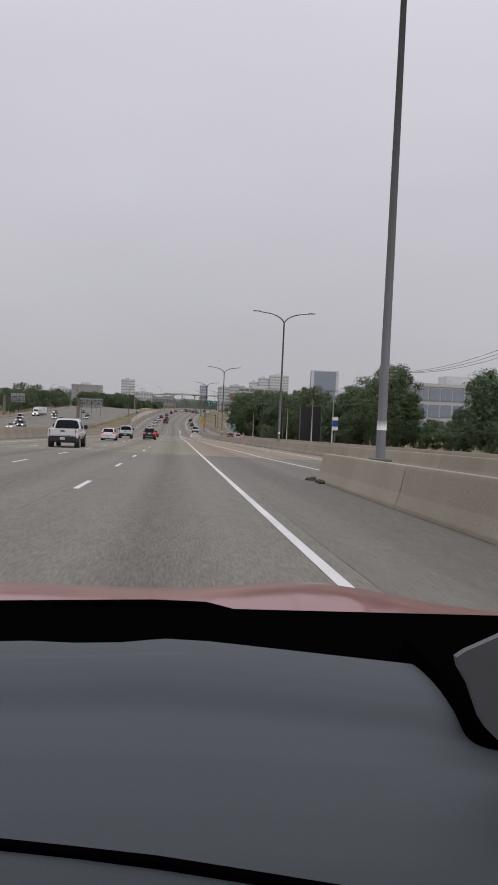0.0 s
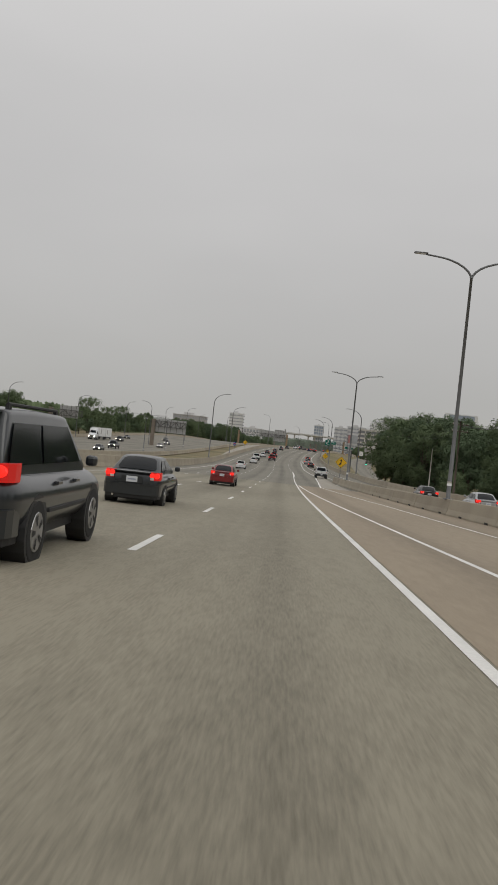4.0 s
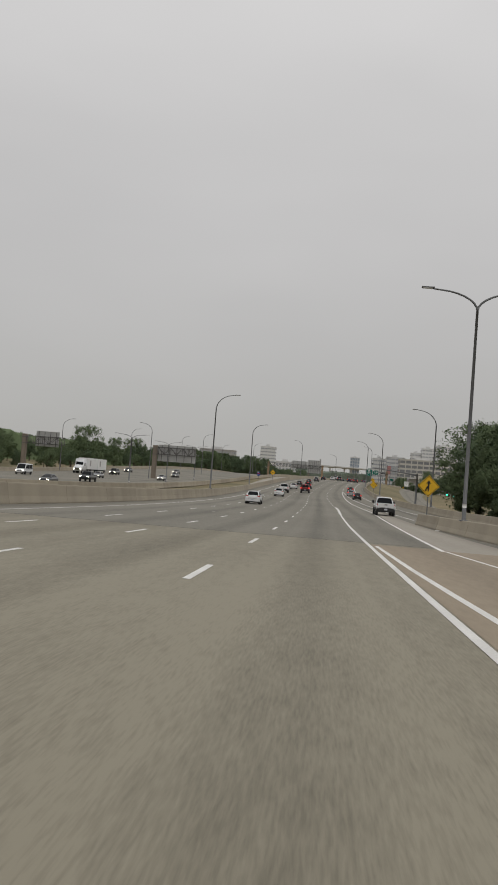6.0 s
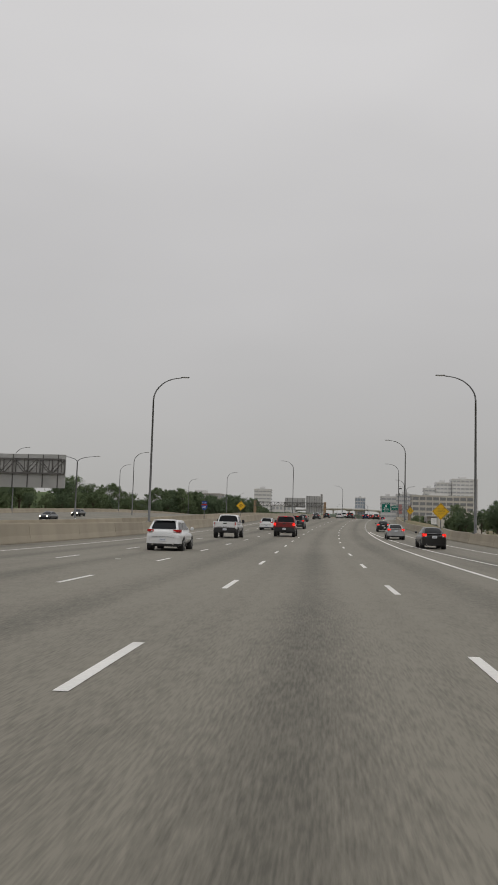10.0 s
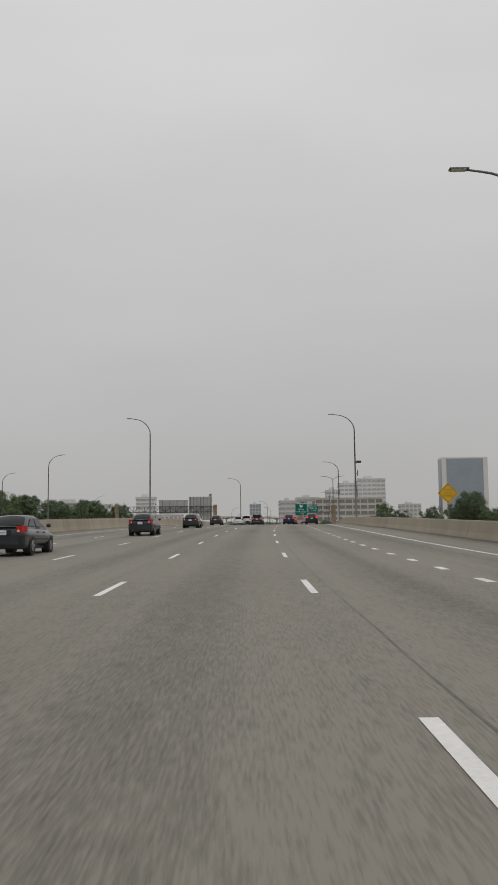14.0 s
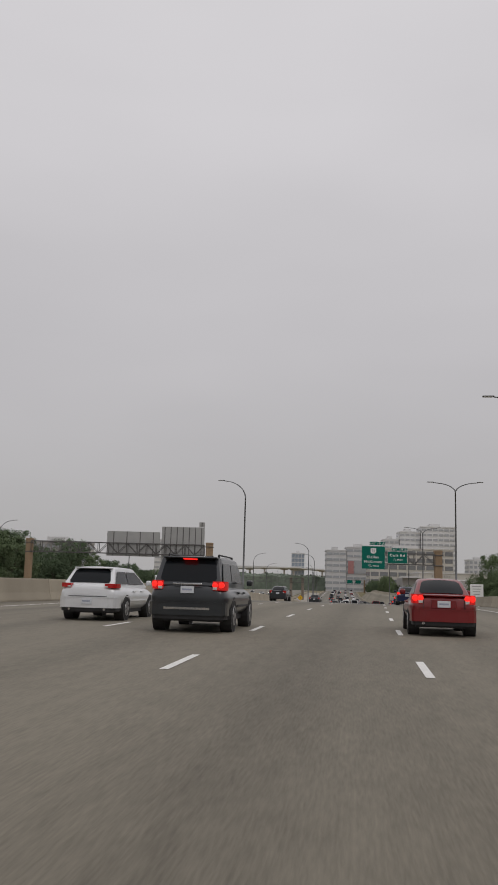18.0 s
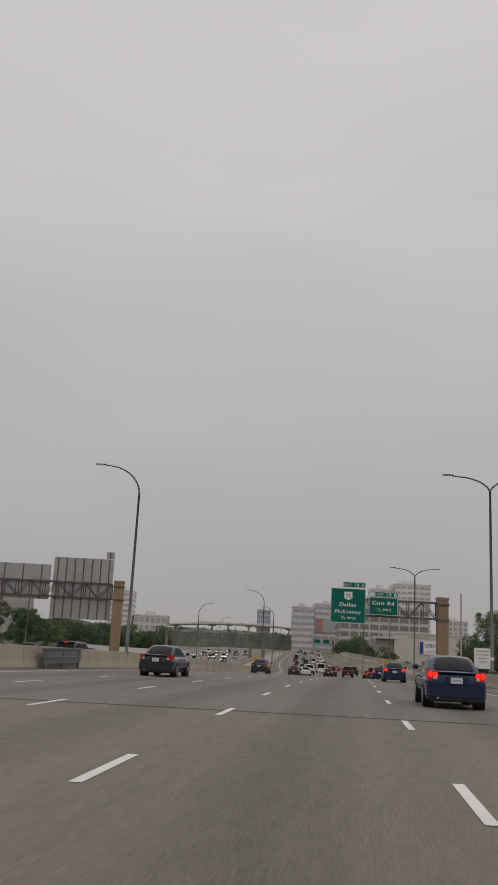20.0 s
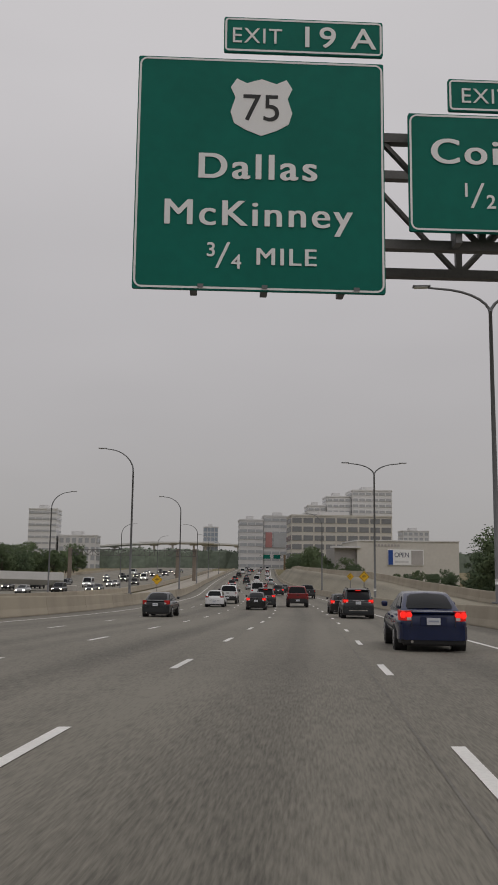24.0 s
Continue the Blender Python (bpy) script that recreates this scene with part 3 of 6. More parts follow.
def double_lamp():
    r = thing("street_lamp", "tall grey steel street lamp with two arms like a Y", "street lamp", "double-arm street lamps")
    part("pole", tubes((((0, 0, 0), (0, 0, 5), (0, 0, 12.2)), (0.122, 0.102, 0.075)), sides=12), GALV, r, "", True)
    part("base_plate", boxes((-0.24, 0.24, -0.24, 0.24, -0.02, 0.05), bevel=0.015), GALV, r)
    part("label_band", tubes((((0, 0, 0.75), (0, 0, 0.98)), (0.126, 0.125)), sides=12), WHITE, r, "pale label band", True)
    for s in (-1, 1):
        part("arm", tubes((arm_curve(s, 12.1, 2.6, 1.15, 7), [0.07 - 0.003 * k for k in range(9)]), sides=8), GALV, r, "curved arm", True)
        lamp_head(r, s * 2.5, 13.32, s)
    return r


LAMP, LAMP2 = single_lamp(), double_lamp()


def on_wall(y, u, base, tip, turn=0.0):
    """A lamp on a wall top, its tip that high over the road."""
    return stand(y, u, base, turn) @ Matrix.Diagonal((1, 1, (tip - base) / 14.2, 1))


for y, u, tip in ((365.2, 14.9, 14.3), (434.2, 13.55, 14.4), (514.3, 13.7, 14.4), (586.4, 13.32, 13.75), (800, 9.6, 14.0)):
    copy_thing(LAMP, on_wall(y, u, 0.9, tip))
for y, tip, turn in ((298.3, 14.7, 180), (370.4, 14.8, 180), (523.4, 15.2, 0), (633.7, 14.2, 0), (733.6, 14.7, 0), (782.5, 14.9, 0), (850, 14.5, 0), (920, 14.5, 0), (990, 14.5, 0)):
    copy_thing(LAMP, on_wall(y, table(y, LEFT_WALL), 1.06, tip, turn))
LAMP2.matrix_basis = stand(88.9, 12.75, 0.84)
for y, u, z in ((21.0, 7.2, 0.84), (166.7, 11.3, 0.84), (227.3, 10.1, 0.84), (632.8, 11.75, 1.05), (687.2, 9.96, 1.05), (737, 9.7, 0.8)):
    copy_thing(LAMP2, stand(y, u, z))
for y, u, turn in ((120, -68, 180), (190, -68, 180), (262, -68, 180), (330, -68, 180), (400, -68, 180), (469, -68, 180), (540, -68, 180), (612, -68, 180), (690, -68, 180),
                   (150, -43, 0), (393, -42.1, 0), (480, -45, 180), (570, -43, 180), (770, -30, 180), (845, -30, 180), (930, -30, 180), (720, -52, 180)):
    copy_thing(LAMP, stand(y, u, 0.0, turn))
for y in (332, 370, 408):                # lower double lamps of the opposite carriageway
    copy_thing(LAMP2, stand(y, -33, 0.0) @ Matrix.Diagonal((1, 1, 0.7, 1)))
LAMP.matrix_basis = on_wall(296, 16.85, 0.9, 14.1)
CAM_POLE = thing("traffic_camera", "dark traffic camera and radar clamped to a lamp pole", "traffic camera")
part("housing", boxes((0.1, 0.75, -0.14, 0.14, 7.0, 7.28), bevel=0.05), TRIM_BLK, CAM_POLE)
part("bracket", boxes((-0.14, 0.2, -0.05, 0.05, 6.95, 7.03), (-0.14, 0.3, -0.05, 0.05, 5.6, 5.68), bevel=0.01), GALV, CAM_POLE)
part("antenna", boxes((0.2, 0.3, -0.06, 0.06, 5.3, 6.1), bevel=0.03), TRIM_BLK, CAM_POLE)
CAM_POLE.matrix_basis = stand(514.3, 13.75, 0.9)


# ---------------------------------------------------------------- overhead signs
def plate(name, w, h, cx, cz, y, parent, field=GREEN, border=WHITE, r=0.12, label=""):
    """A sign panel with a rounded field and a pale border, facing -y."""
    p = part(name, prism(rounded(w, h, 0.03, 3, cx, cz), y, y + 0.05), field, parent, label)
    ring_o, ring_i = rounded(w - 0.03, h - 0.03, r, 5, cx, cz), rounded(w - 0.09, h - 0.09, max(r - 0.04, 0.02), 5, cx, cz)
    bm = bmesh.new()
    a = [bm.verts.new((x, y - 0.006, z)) for x, z in ring_o]
    b = [bm.verts.new((x, y - 0.006, z)) for x, z in ring_i]
    for i in range(len(a)):
        j = (i + 1) % len(a)
        bm.faces.new((a[i], b[i], b[j], a[j]))
    part("border", bm, border, p)
    return p


def route_shield(parent, cx, cz, y, s):
    pts = []
    for x, z in ((-0.42, 0.5), (-0.25, 0.42), (0, 0.5), (0.25, 0.42), (0.42, 0.5), (0.52, 0.34), (0.44, 0.16), (0.52, -0.1), (0.46, -0.3), (0.26, -0.42), (0, -0.52), (-0.26, -0.42), (-0.46, -0.3), (-0.52, -0.1), (-0.44, 0.16), (-0.52, 0.34)):
        pts.append((cx + x * s, cz + z * s))
    sh = part("route_shield", prism(pts, y - 0.012, y), WHITE, parent, "white route shield")
    lettering("number", "75", s * 0.68, BLACK, sh, cx, y - 0.014, cz - s * 0.25)


def truss(parent, x0, x1, z0, z1, depth, bays, steel, r=0.055):
    """A box truss along x: four chords, uprights and diagonals, each a bar."""
    for y in (-depth / 2, depth / 2):
        for z in (z0, z1):
            part("chord", boxes((x0, x1, y - r, y + r, z - r, z + r)), steel, parent)
        for i in range(bays + 1):
            x = x0 + (x1 - x0) * i / bays
            part("upright", boxes((x - r * 0.7, x + r * 0.7, y - r * 0.7, y + r * 0.7, z0, z1)), steel, parent)
            if i < bays:
                xn = x0 + (x1 - x0) * (i + 1) / bays
                part("diagonal", tubes((((x, y, z0 if i % 2 else z1), (xn, y, z1 if i % 2 else z0)), r * 0.75), sides=6), steel, parent)


def plan_column(x, w, d, z0, z1):
    """An upright shaft with rounded edges."""
    bm = bmesh.new()
    pts = rounded(w, d, 0.16, 4, x, 0.0)
    lo, hi = [bm.verts.new((px, py, z0)) for px, py in pts], [bm.verts.new((px, py, z1)) for px, py in pts]
    for i in range(len(pts)):
        j = (i + 1) % len(pts)
        bm.faces.new((lo[i], lo[j], hi[j], hi[i]))
    bm.faces.new(hi)
    bmesh.ops.recalc_face_normals(bm, faces=bm.faces[:])
    return bm


def pillar(parent, x, w, d, z0, z1, stone=BROWN_CONC):
    part("pillar", plan_column(x, w, d, z0, z1), stone, parent, "concrete pillar")
    part("cap", prism(rounded(w + 0.05, 0.3, 0.05, 3, x, z1 - 0.1), -d / 2 - 0.03, d / 2 + 0.03), stone, parent)
    part("clamp", boxes((x - w / 2 - 0.1, x + w / 2 + 0.1, -d / 2 - 0.1, d / 2 + 0.1, z1 - 0.75, z1 - 0.62), bevel=0.02), STEEL_DK, parent)
    part("clamp", boxes((x - w / 2 - 0.1, x + w / 2 + 0.1, -d / 2 - 0.1, d / 2 + 0.1, z1 - 2.35, z1 - 2.2), bevel=0.02), STEEL_DK, parent)


def distance(parent, top, low, x0, x1, y, z):
    """A fraction with small raised and lowered figures, then the word."""
    lettering("figure", top, 0.29, WHITE, parent, x0 + 0.06, y, z + 0.11, bold=0.014)
    part("fraction_bar", prism([(x0 + 0.12, z - 0.06), (x0 + 0.165, z - 0.06), (x0 + 0.33, z + 0.32), (x0 + 0.285, z + 0.32)], y - 0.002, y + 0.006), WHITE, parent)
    lettering("figure", low, 0.29, WHITE, parent, x0 + 0.42, y, z - 0.06, bold=0.014)
    lettering("text", "MILE", 0.36, WHITE, parent, x1, y, z, 0.84, spacing=1.15, heavy=0.007)


def exit_gantry():
    g = thing("sign_gantry", "steel truss on a brown concrete pillar with green exit signs", "sign gantry")
    pillar(g, 11.43, 1.2, 0.9, -1.0, 8.55)
    truss(g, 0.3, 10.85, 6.35, 8.0, 1.2, 7, STEEL_DK, 0.07)
    y = -0.95
    a = plate("exit_sign", 3.57, 3.5, 1.53, 7.24, y, g, label="large green exit sign with white letters")
    route_shield(a, 1.53, 8.25, y, 0.86)
    lettering("text", "Dallas", 0.54, WHITE, a, 1.48, y - 0.008, 7.145, 1.68, spacing=1.18, bold=0.007, heavy=0.011)
    lettering("text", "McKinney", 0.54, WHITE, a, 1.49, y - 0.008, 6.44, 2.66, spacing=1.15, heavy=0.011)
    distance(a, "3", "4", 0.78, 1.9, y - 0.008, 5.87)
    b = plate("exit_tab", 2.34, 0.55, 2.14, 9.38, y, g, r=0.06, label="small green exit number panel")
    lettering("text", "EXIT", 0.34, WHITE, b, 1.45, y - 0.008, 9.25, 0.72, spacing=1.1)
    lettering("text", "19 A", 0.46, WHITE, b, 2.63, y - 0.008, 9.22, 1.05, spacing=1.1, bold=0.008)
    c = plate("exit_sign", 2.98, 1.8, 5.16, 7.34, y, g, label="green exit sign with white letters")
    lettering("text", "Coit Rd", 0.54, WHITE, c, 5.14, y - 0.008, 7.48, 2.26, spacing=1.15, bold=0.007, heavy=0.011)
    distance(c, "1", "2", 4.44, 5.54, y - 0.008, 6.87)
    d = plate("exit_tab", 2.4, 0.5, 5.47, 8.55, y, g, r=0.06, label="small green exit number panel")
    lettering("text", "EXIT", 0.33, WHITE, d, 4.82, y - 0.008, 8.43, 0.72, spacing=1.1)
    lettering("text", "19 B", 0.45, WHITE, d, 5.96, y - 0.008, 8.39, 1.04, spacing=1.1, bold=0.008)
    for x in (0.6, 1.6, 2.7):
        part("bracket", boxes((x - 0.05, x + 0.05, y + 0.06, -0.62, 5.5, 9.0), bevel=0.01), GALV, a, "steel mounting bracket")
    for x in (4.4, 5.9):
        part("bracket", boxes((x - 0.05, x + 0.05, y + 0.06, -0.62, 6.3, 8.1), bevel=0.01), GALV, c, "steel mounting bracket")
    for x in (0.7, 1.6, 2.9):
        part("foot", boxes((x - 0.04, x + 0.04, y - 0.02, y + 0.1, 5.52, 5.57)), GALV, a)
    g.matrix_basis = Matrix.Translation(at(664.8, 0.0))


exit_gantry()


def back_panel(parent, x0, x1, z0, z1, y, ribs):
    p = part("sign_back", boxes((x0, x1, y, y + 0.06, z0, z1), bevel=0.01), PANEL_BACK, parent, "bare aluminium back of a sign")
    for i in range(ribs):
        x = x0 + (x1 - x0) * (i + 0.5) / ribs
        part("rib", boxes((x - 0.06, x + 0.06, y - 0.09, y, z0 + 0.05, z1 - 0.05)), STEEL_DK, p)


def back_gantry(name, y, u0, u1, h, panels, label, pillars):
    g = thing(name, label, "sign gantry", "gantries of the opposite road")
    for x in pillars:
        pillar(g, x, 1.2, 0.9, -0.6, h, BROWN_CONC if y == 681.0 else GREY_PILLAR)
    truss(g, u0, u1, h - 2.2, h - 0.4, 1.2, int(abs(u1 - u0) / 1.6), STEEL_DK, 0.07)
    for x0, x1, z0, z1, ribs in panels:
        back_panel(g, x0, x1, z0, z1, 0.75, ribs)
    g.matrix_basis = Matrix.Translation(at(y, 0))


back_gantry("sign_gantry", 681.0, -58, -27.8, 10.1, ((-35.4, -27.9, 5.3, 12.8, 7), (-28.9, -27.9, 12.84, 13.7, 1), (-45.0, -35.7, 7.5, 11.8, 4)), "steel truss gantry over the opposite road with sign backs", (-26.9, -58.4))
back_gantry("sign_gantry", 397, -41, -31.3, 8.6, ((-41.2, -31.2, 4.6, 8.9, 5),), "steel truss gantry with the back of a wide sign", (-41.8,))
back_gantry("sign_gantry", 385, -72, -62.5, 9.0, ((-70, -64, 6.2, 10.0, 4),), "steel truss gantry with a bare sign back", (-72.6,))
back_gantry("sign_gantry", 930, -57, -18, 9.9, (), "distant steel truss gantry over the valley road", (-57.6, -23.6, -18.3))
far_g = thing("sign_gantry", "distant gantry with small green signs over the road", "sign gantry")
for x0, x1 in ((1, 5), (7, 11)):
    plate("guide_sign", x1 - x0, 2.4, (x0 + x1) / 2, 7.6, -0.8, far_g, r=0.1)
truss(far_g, -1, 13, 7.0, 8.6, 1.0, 7, STEEL_DK)
pillar(far_g, 13.6, 1.2, 0.9, -0.5, 8.8)
far_g.matrix_basis = Matrix.Translation(at(1165, 2))


# ---------------------------------------------------------------- roadside signs
def diamond(y, u, h, size, lines, label, base=0.9, glyph=None):
    s = thing("warning_sign", label, "road sign", "yellow warning signs")
    r = size / math.sqrt(2)
    part("panel", prism([(0, h + r), (-r, h), (0, h - r), (r, h)], -0.03, 0), YELLOW, s, "yellow diamond panel")
    k = r - 0.07
    bm = bmesh.new()
    o, i_ = [bm.verts.new((x, -0.034, z)) for x, z in ((0, h + k), (-k, h), (0, h - k), (k, h))], [bm.verts.new((x, -0.034, z)) for x, z in ((0, h + k - 0.05), (-k + 0.05, h), (0, h - k + 0.05), (k - 0.05, h))]
    for j in range(4):
        bm.faces.new((o[j], o[(j + 1) % 4], i_[(j + 1) % 4], i_[j]))
    part("border", bm, BLACK, s)
    part("post", boxes((-0.045, 0.045, 0.0, 0.07, base - 0.02, h + r * 0.6), bevel=0.01), GALV, s)
    for n, (tx, w) in enumerate(lines):
        lettering("text", tx, size * 0.155, BLACK, s, 0, -0.036, h + size * (0.17 - 0.2 * n), w)
    if glyph:
        part("symbol", glyph(h, size), BLACK, s, "black symbol")
    s.matrix_basis = Matrix.Translation(at(y, u))


def merge_glyph(h, s):
    bm = boxes((-0.05 * s, 0.05 * s, -0.036, -0.032, h - 0.35 * s, h + 0.2 * s))
    for pts in (((-0.16, 0.15), (0.16, 0.15), (0, 0.38)),):
        bm.faces.new([bm.verts.new((x * s, -0.037, h + z * s)) for x, z in pts])
    tube(bm, ((-0.2 * s, -0.034, h - 0.32 * s), (-0.04 * s, -0.034, h - 0.02 * s)), 0.05 * s, 4)
    return bm


def bars_glyph(h, s):
    return boxes(*[(-w * s, w * s, -0.036, -0.032, h + z * s - 0.03 * s, h + z * s + 0.03 * s) for w, z in ((0.16, 0.16), (0.28, 0.0), (0.16, -0.16))])


diamond(247.9, 10.5, 3.1, 1.25, (), "yellow diamond merge sign with a black arrow", 0.8, merge_glyph)
diamond(385.8, 14.5, 2.8, 1.3, (("LANE ENDS", 0.8), ("MERGE", 0.85), ("LEFT", 0.6)), "yellow diamond sign saying that the lane ends", 0.85)
diamond(462, 15.6, 2.6, 1.02, (("WATCH", 0.5), ("FOR ICE", 0.68), ("ON BRIDGE", 0.64)), "yellow diamond sign warning of ice on the bridge", 0.85)
diamond(455, -16.5, 2.8, 1.3, (), "yellow diamond sign with unreadable black lines", -0.2, bars_glyph)
diamond(746, 9.6, 3.0, 0.85, (), "yellow diamond warning sign on the barrier", 0.85, bars_glyph)
diamond(761, 9.6, 3.1, 0.65, (), "small yellow diamond warning sign", 0.85, bars_glyph)
diamond(719, 18.6, 2.0, 0.8, (), "yellow diamond sign beside the frontage road", -0.2, bars_glyph)
diamond(790, -17.5, 2.4, 1.2, (), "yellow diamond sign in the median", -0.2, bars_glyph)

mm = thing("mile_marker", "green mile marker sign with white figures on a post", "road sign")
plate("panel", 0.46, 1.15, 0, 2.45, -0.03, mm, r=0.05, label="green panel")
lettering("figure", "2", 0.42, WHITE, mm, 0, -0.04, 2.43)
lettering("figure", "1", 0.42, WHITE, mm, 0, -0.04, 2.02)
part("word_bar", boxes((-0.15, 0.15, -0.042, -0.036, 2.84, 2.9)), WHITE, mm)
part("post", boxes((-0.04, 0.04, 0.03, 0.1, 0.84, 3.0)), GALV, mm)
mm.matrix_basis = stand(141.5, 11.75)
rs = thing("route_marker", "small blue route marker with an interstate shield on a post", "road sign")
part("direction_plate", prism(rounded(0.75, 0.35, 0.04, 3, 0, 3.3), -0.03, 0), BLUE_SIGN, rs, "blue plate reading east")
lettering("text", "EAST", 0.24, WHITE, rs, 0, -0.036, 3.22)
part("shield", prism([(-0.42, 3.05), (0, 3.1), (0.42, 3.05), (0.46, 2.7), (0.3, 2.35), (0, 2.15), (-0.3, 2.35), (-0.46, 2.7)], -0.03, 0), BLUE_SIGN, rs, "blue shield")
part("shield_top", prism([(-0.42, 3.05), (0, 3.1), (0.42, 3.05), (0.43, 2.9), (-0.43, 2.9)], -0.036, -0.031), RED_SIGN, rs, "red band of the shield")
lettering("text", "635", 0.36, WHITE, rs, 0, -0.036, 2.48)
part("post", boxes((-0.04, 0.04, 0.0, 0.07, -0.15, 3.45)), GALV, rs)
rs.matrix_basis = stand(418.2, -16.6)
bs = thing("route_marker", "blue and white route assembly on a post beside the trees", "road sign")
for z, h2, m_ in ((4.1, 0.45, WHITE), (3.45, 0.75, BLUE_SIGN), (2.75, 0.5, WHITE)):
    part("panel", prism(rounded(0.8, h2, 0.05, 3, 0, z), -0.03, 0), m_, bs)
part("post", boxes((-0.05, 0.05, 0.0, 0.08, -1.5, 4.4)), GALV, bs)
bs.matrix_basis = stand(118, 24)

WHITE_PANEL = thing("guide_panel", "white roadside information panel with faint unreadable lines", "road sign")
part("panel", boxes((-1.25, 1.25, -0.04, 0.02, 1.9, 4.8), bevel=0.02), WHITE, WHITE_PANEL, "white panel")
for i in range(4):
    part("line_bar", boxes((-0.9 + 0.1 * i, 0.9 - 0.12 * i, -0.05, -0.042, 4.3 - 0.5 * i, 4.44 - 0.5 * i)), PANEL_BACK, WHITE_PANEL)
for x in (-0.85, 0.85):
    part("post", boxes((x - 0.08, x + 0.08, 0.03, 0.16, -2.2, 4.7)), GALV, WHITE_PANEL)
WHITE_PANEL.matrix_basis = stand(702, 20.9, 0.45)

SLIM = thing("light_post", "slim pale metal post behind the barrier", "post", "slim posts of the frontage road")
part("post", tubes((((0, 0, -2.0), (0, 0, 10.6)), (0.1, 0.07)), sides=8), PALE_CONC, SLIM, "", True)
part("cap", tubes((((0, 0, 10.6), (0, 0, 10.7)), (0.11, 0.05)), sides=8), GALV, SLIM)
SLIM.matrix_basis = Matrix.Translation(at(680.7, 15.2))

# ---------------------------------------------------------------- tar, patches and litter on the pavement
TAR = mat("crack_seal_tar", (0.15, 0.142, 0.123), 0.8, var=0.35, scale=0.8, fine=9)
seal = thing("tar_seam", "dark tar seams and cracks along the pavement joints", "road marking", "", "structure")
wob = random.Random(31)


def wander(u, amp):
    ph, q = wob.uniform(0, 6), wob.uniform(0.25, 0.5)
    return lambda y: u + amp * (math.sin(y * q + ph) + 0.5 * math.sin(y * q * 2.7 + ph))


for y0, y1, u, w, amp in ((600, 735, 3.36, 0.028, 0.012), (603, 690, 7.25, 0.028, 0.012), (600, 760, -3.9, 0.028, 0.01), (404, 470, 4.0, 0.026, 0.012), (330, 405, -3.9, 0.026, 0.01), (2, 50, -0.3, 0.026, 0.01), (420, 520, -0.3, 0.026, 0.01)):
    stripe("seam", y0, y1, wander(u, amp), w, seal, 1.2, 0.003, TAR)
for i in range(26):
    y = (8, 215, 232, 300, 330, 405, 415, 422, 440, 470, 596, 618, 640)[i % 13] + wob.uniform(0, 9)
    u = wob.uniform(-7, 6.5)
    n = 9
    ring = [at(y + math.sin(a) * r * 0.8, u + math.cos(a) * r, 0.0035) for a, r in ((2 * math.pi * k / n, wob.uniform(0.04, 0.12)) for k in range(n))]
    me = bpy.data.meshes.new("patch")
    me.from_pydata(ring, [], [tuple(range(n))])
    me.materials.append(TAR)
    new("patch", me).parent = seal
LITTER = mat("pale_litter", (0.6, 0.59, 0.56), 0.8, var=0.15, scale=0.1)
for y, u in ((683, 9.6), (118.5, 11.5), (70, 9.6), (612, 12.2), (640, 11.1), (436.5, 12.7), (330, 14.8), (232, 9.3), (96, 11.9), (655, 10.3), (560, 12.6)):
    bm = bmesh.new()
    bmesh.ops.create_icosphere(bm, subdivisions=1, radius=0.12)
    for v in bm.verts:
        v.co = (v.co.x * wob.uniform(0.8, 1.5), v.co.y * wob.uniform(0.7, 1.3), max(v.co.z * 0.5, -0.03) + 0.03)
    ob = tagged(mesh_ob("litter", bm, LITTER), "crumpled pale litter at the foot of the barrier", "litter", "litter beside the barrier")
    ob.matrix_basis = stand(y, u)
RUBBLE = mat("dark_rubble", (0.07, 0.064, 0.056), 0.9, var=0.4, scale=0.05)
for y, u in ((26.9, 6.5), (26.6, 6.75), (26.35, 6.3), (25.2, 6.42), (24.6, 6.4), (27.3, 6.95)):
    bm = bmesh.new()
    bmesh.ops.create_icosphere(bm, subdivisions=2, radius=0.11)
    for v in bm.verts:
        v.co = (v.co.x * wob.uniform(1.0, 1.5), v.co.y * wob.uniform(0.8, 1.4), max(v.co.z * 0.7, -0.03) + 0.03)
    ob = tagged(mesh_ob("concrete_chunk", bm, RUBBLE), "dark broken concrete chunk at the end of the barrier", "debris", "broken chunks beside the barrier")
    ob.matrix_basis = stand(y, u)


# ---------------------------------------------------------------- vehicles
def hull(stations, crown=0.02):
    """A body lofted through stations (y, half width, bottom, top)."""
    bm = bmesh.new()
    rings = []
    for y, w, zb, zt in stations:
        h = zt - zb
        half = [(0.0, zb), (0.80 * w, zb), (0.93 * w, zb + 0.07 * h), (0.985 * w, zb + 0.25 * h), (w, zb + 0.52 * h), (0.975 * w, zb + 0.78 * h), (0.92 * w, zb + 0.93 * h), (0.80 * w, zt), (0.0, zt + crown)]
        ring = [(x, z) for x, z in half] + [(-x, z) for x, z in half[-2:0:-1]]
        rings.append([bm.verts.new((x, y, z)) for x, z in ring])
    n = len(rings[0])
    for a, b in zip(rings, rings[1:]):
        for k in range(n):
            bm.faces.new((a[k], a[(k + 1) % n], b[(k + 1) % n], b[k]))
    bm.faces.new(rings[0])
    bm.faces.new(rings[-1][::-1])
    bmesh.ops.recalc_face_normals(bm, faces=bm.faces[:])
    return bm


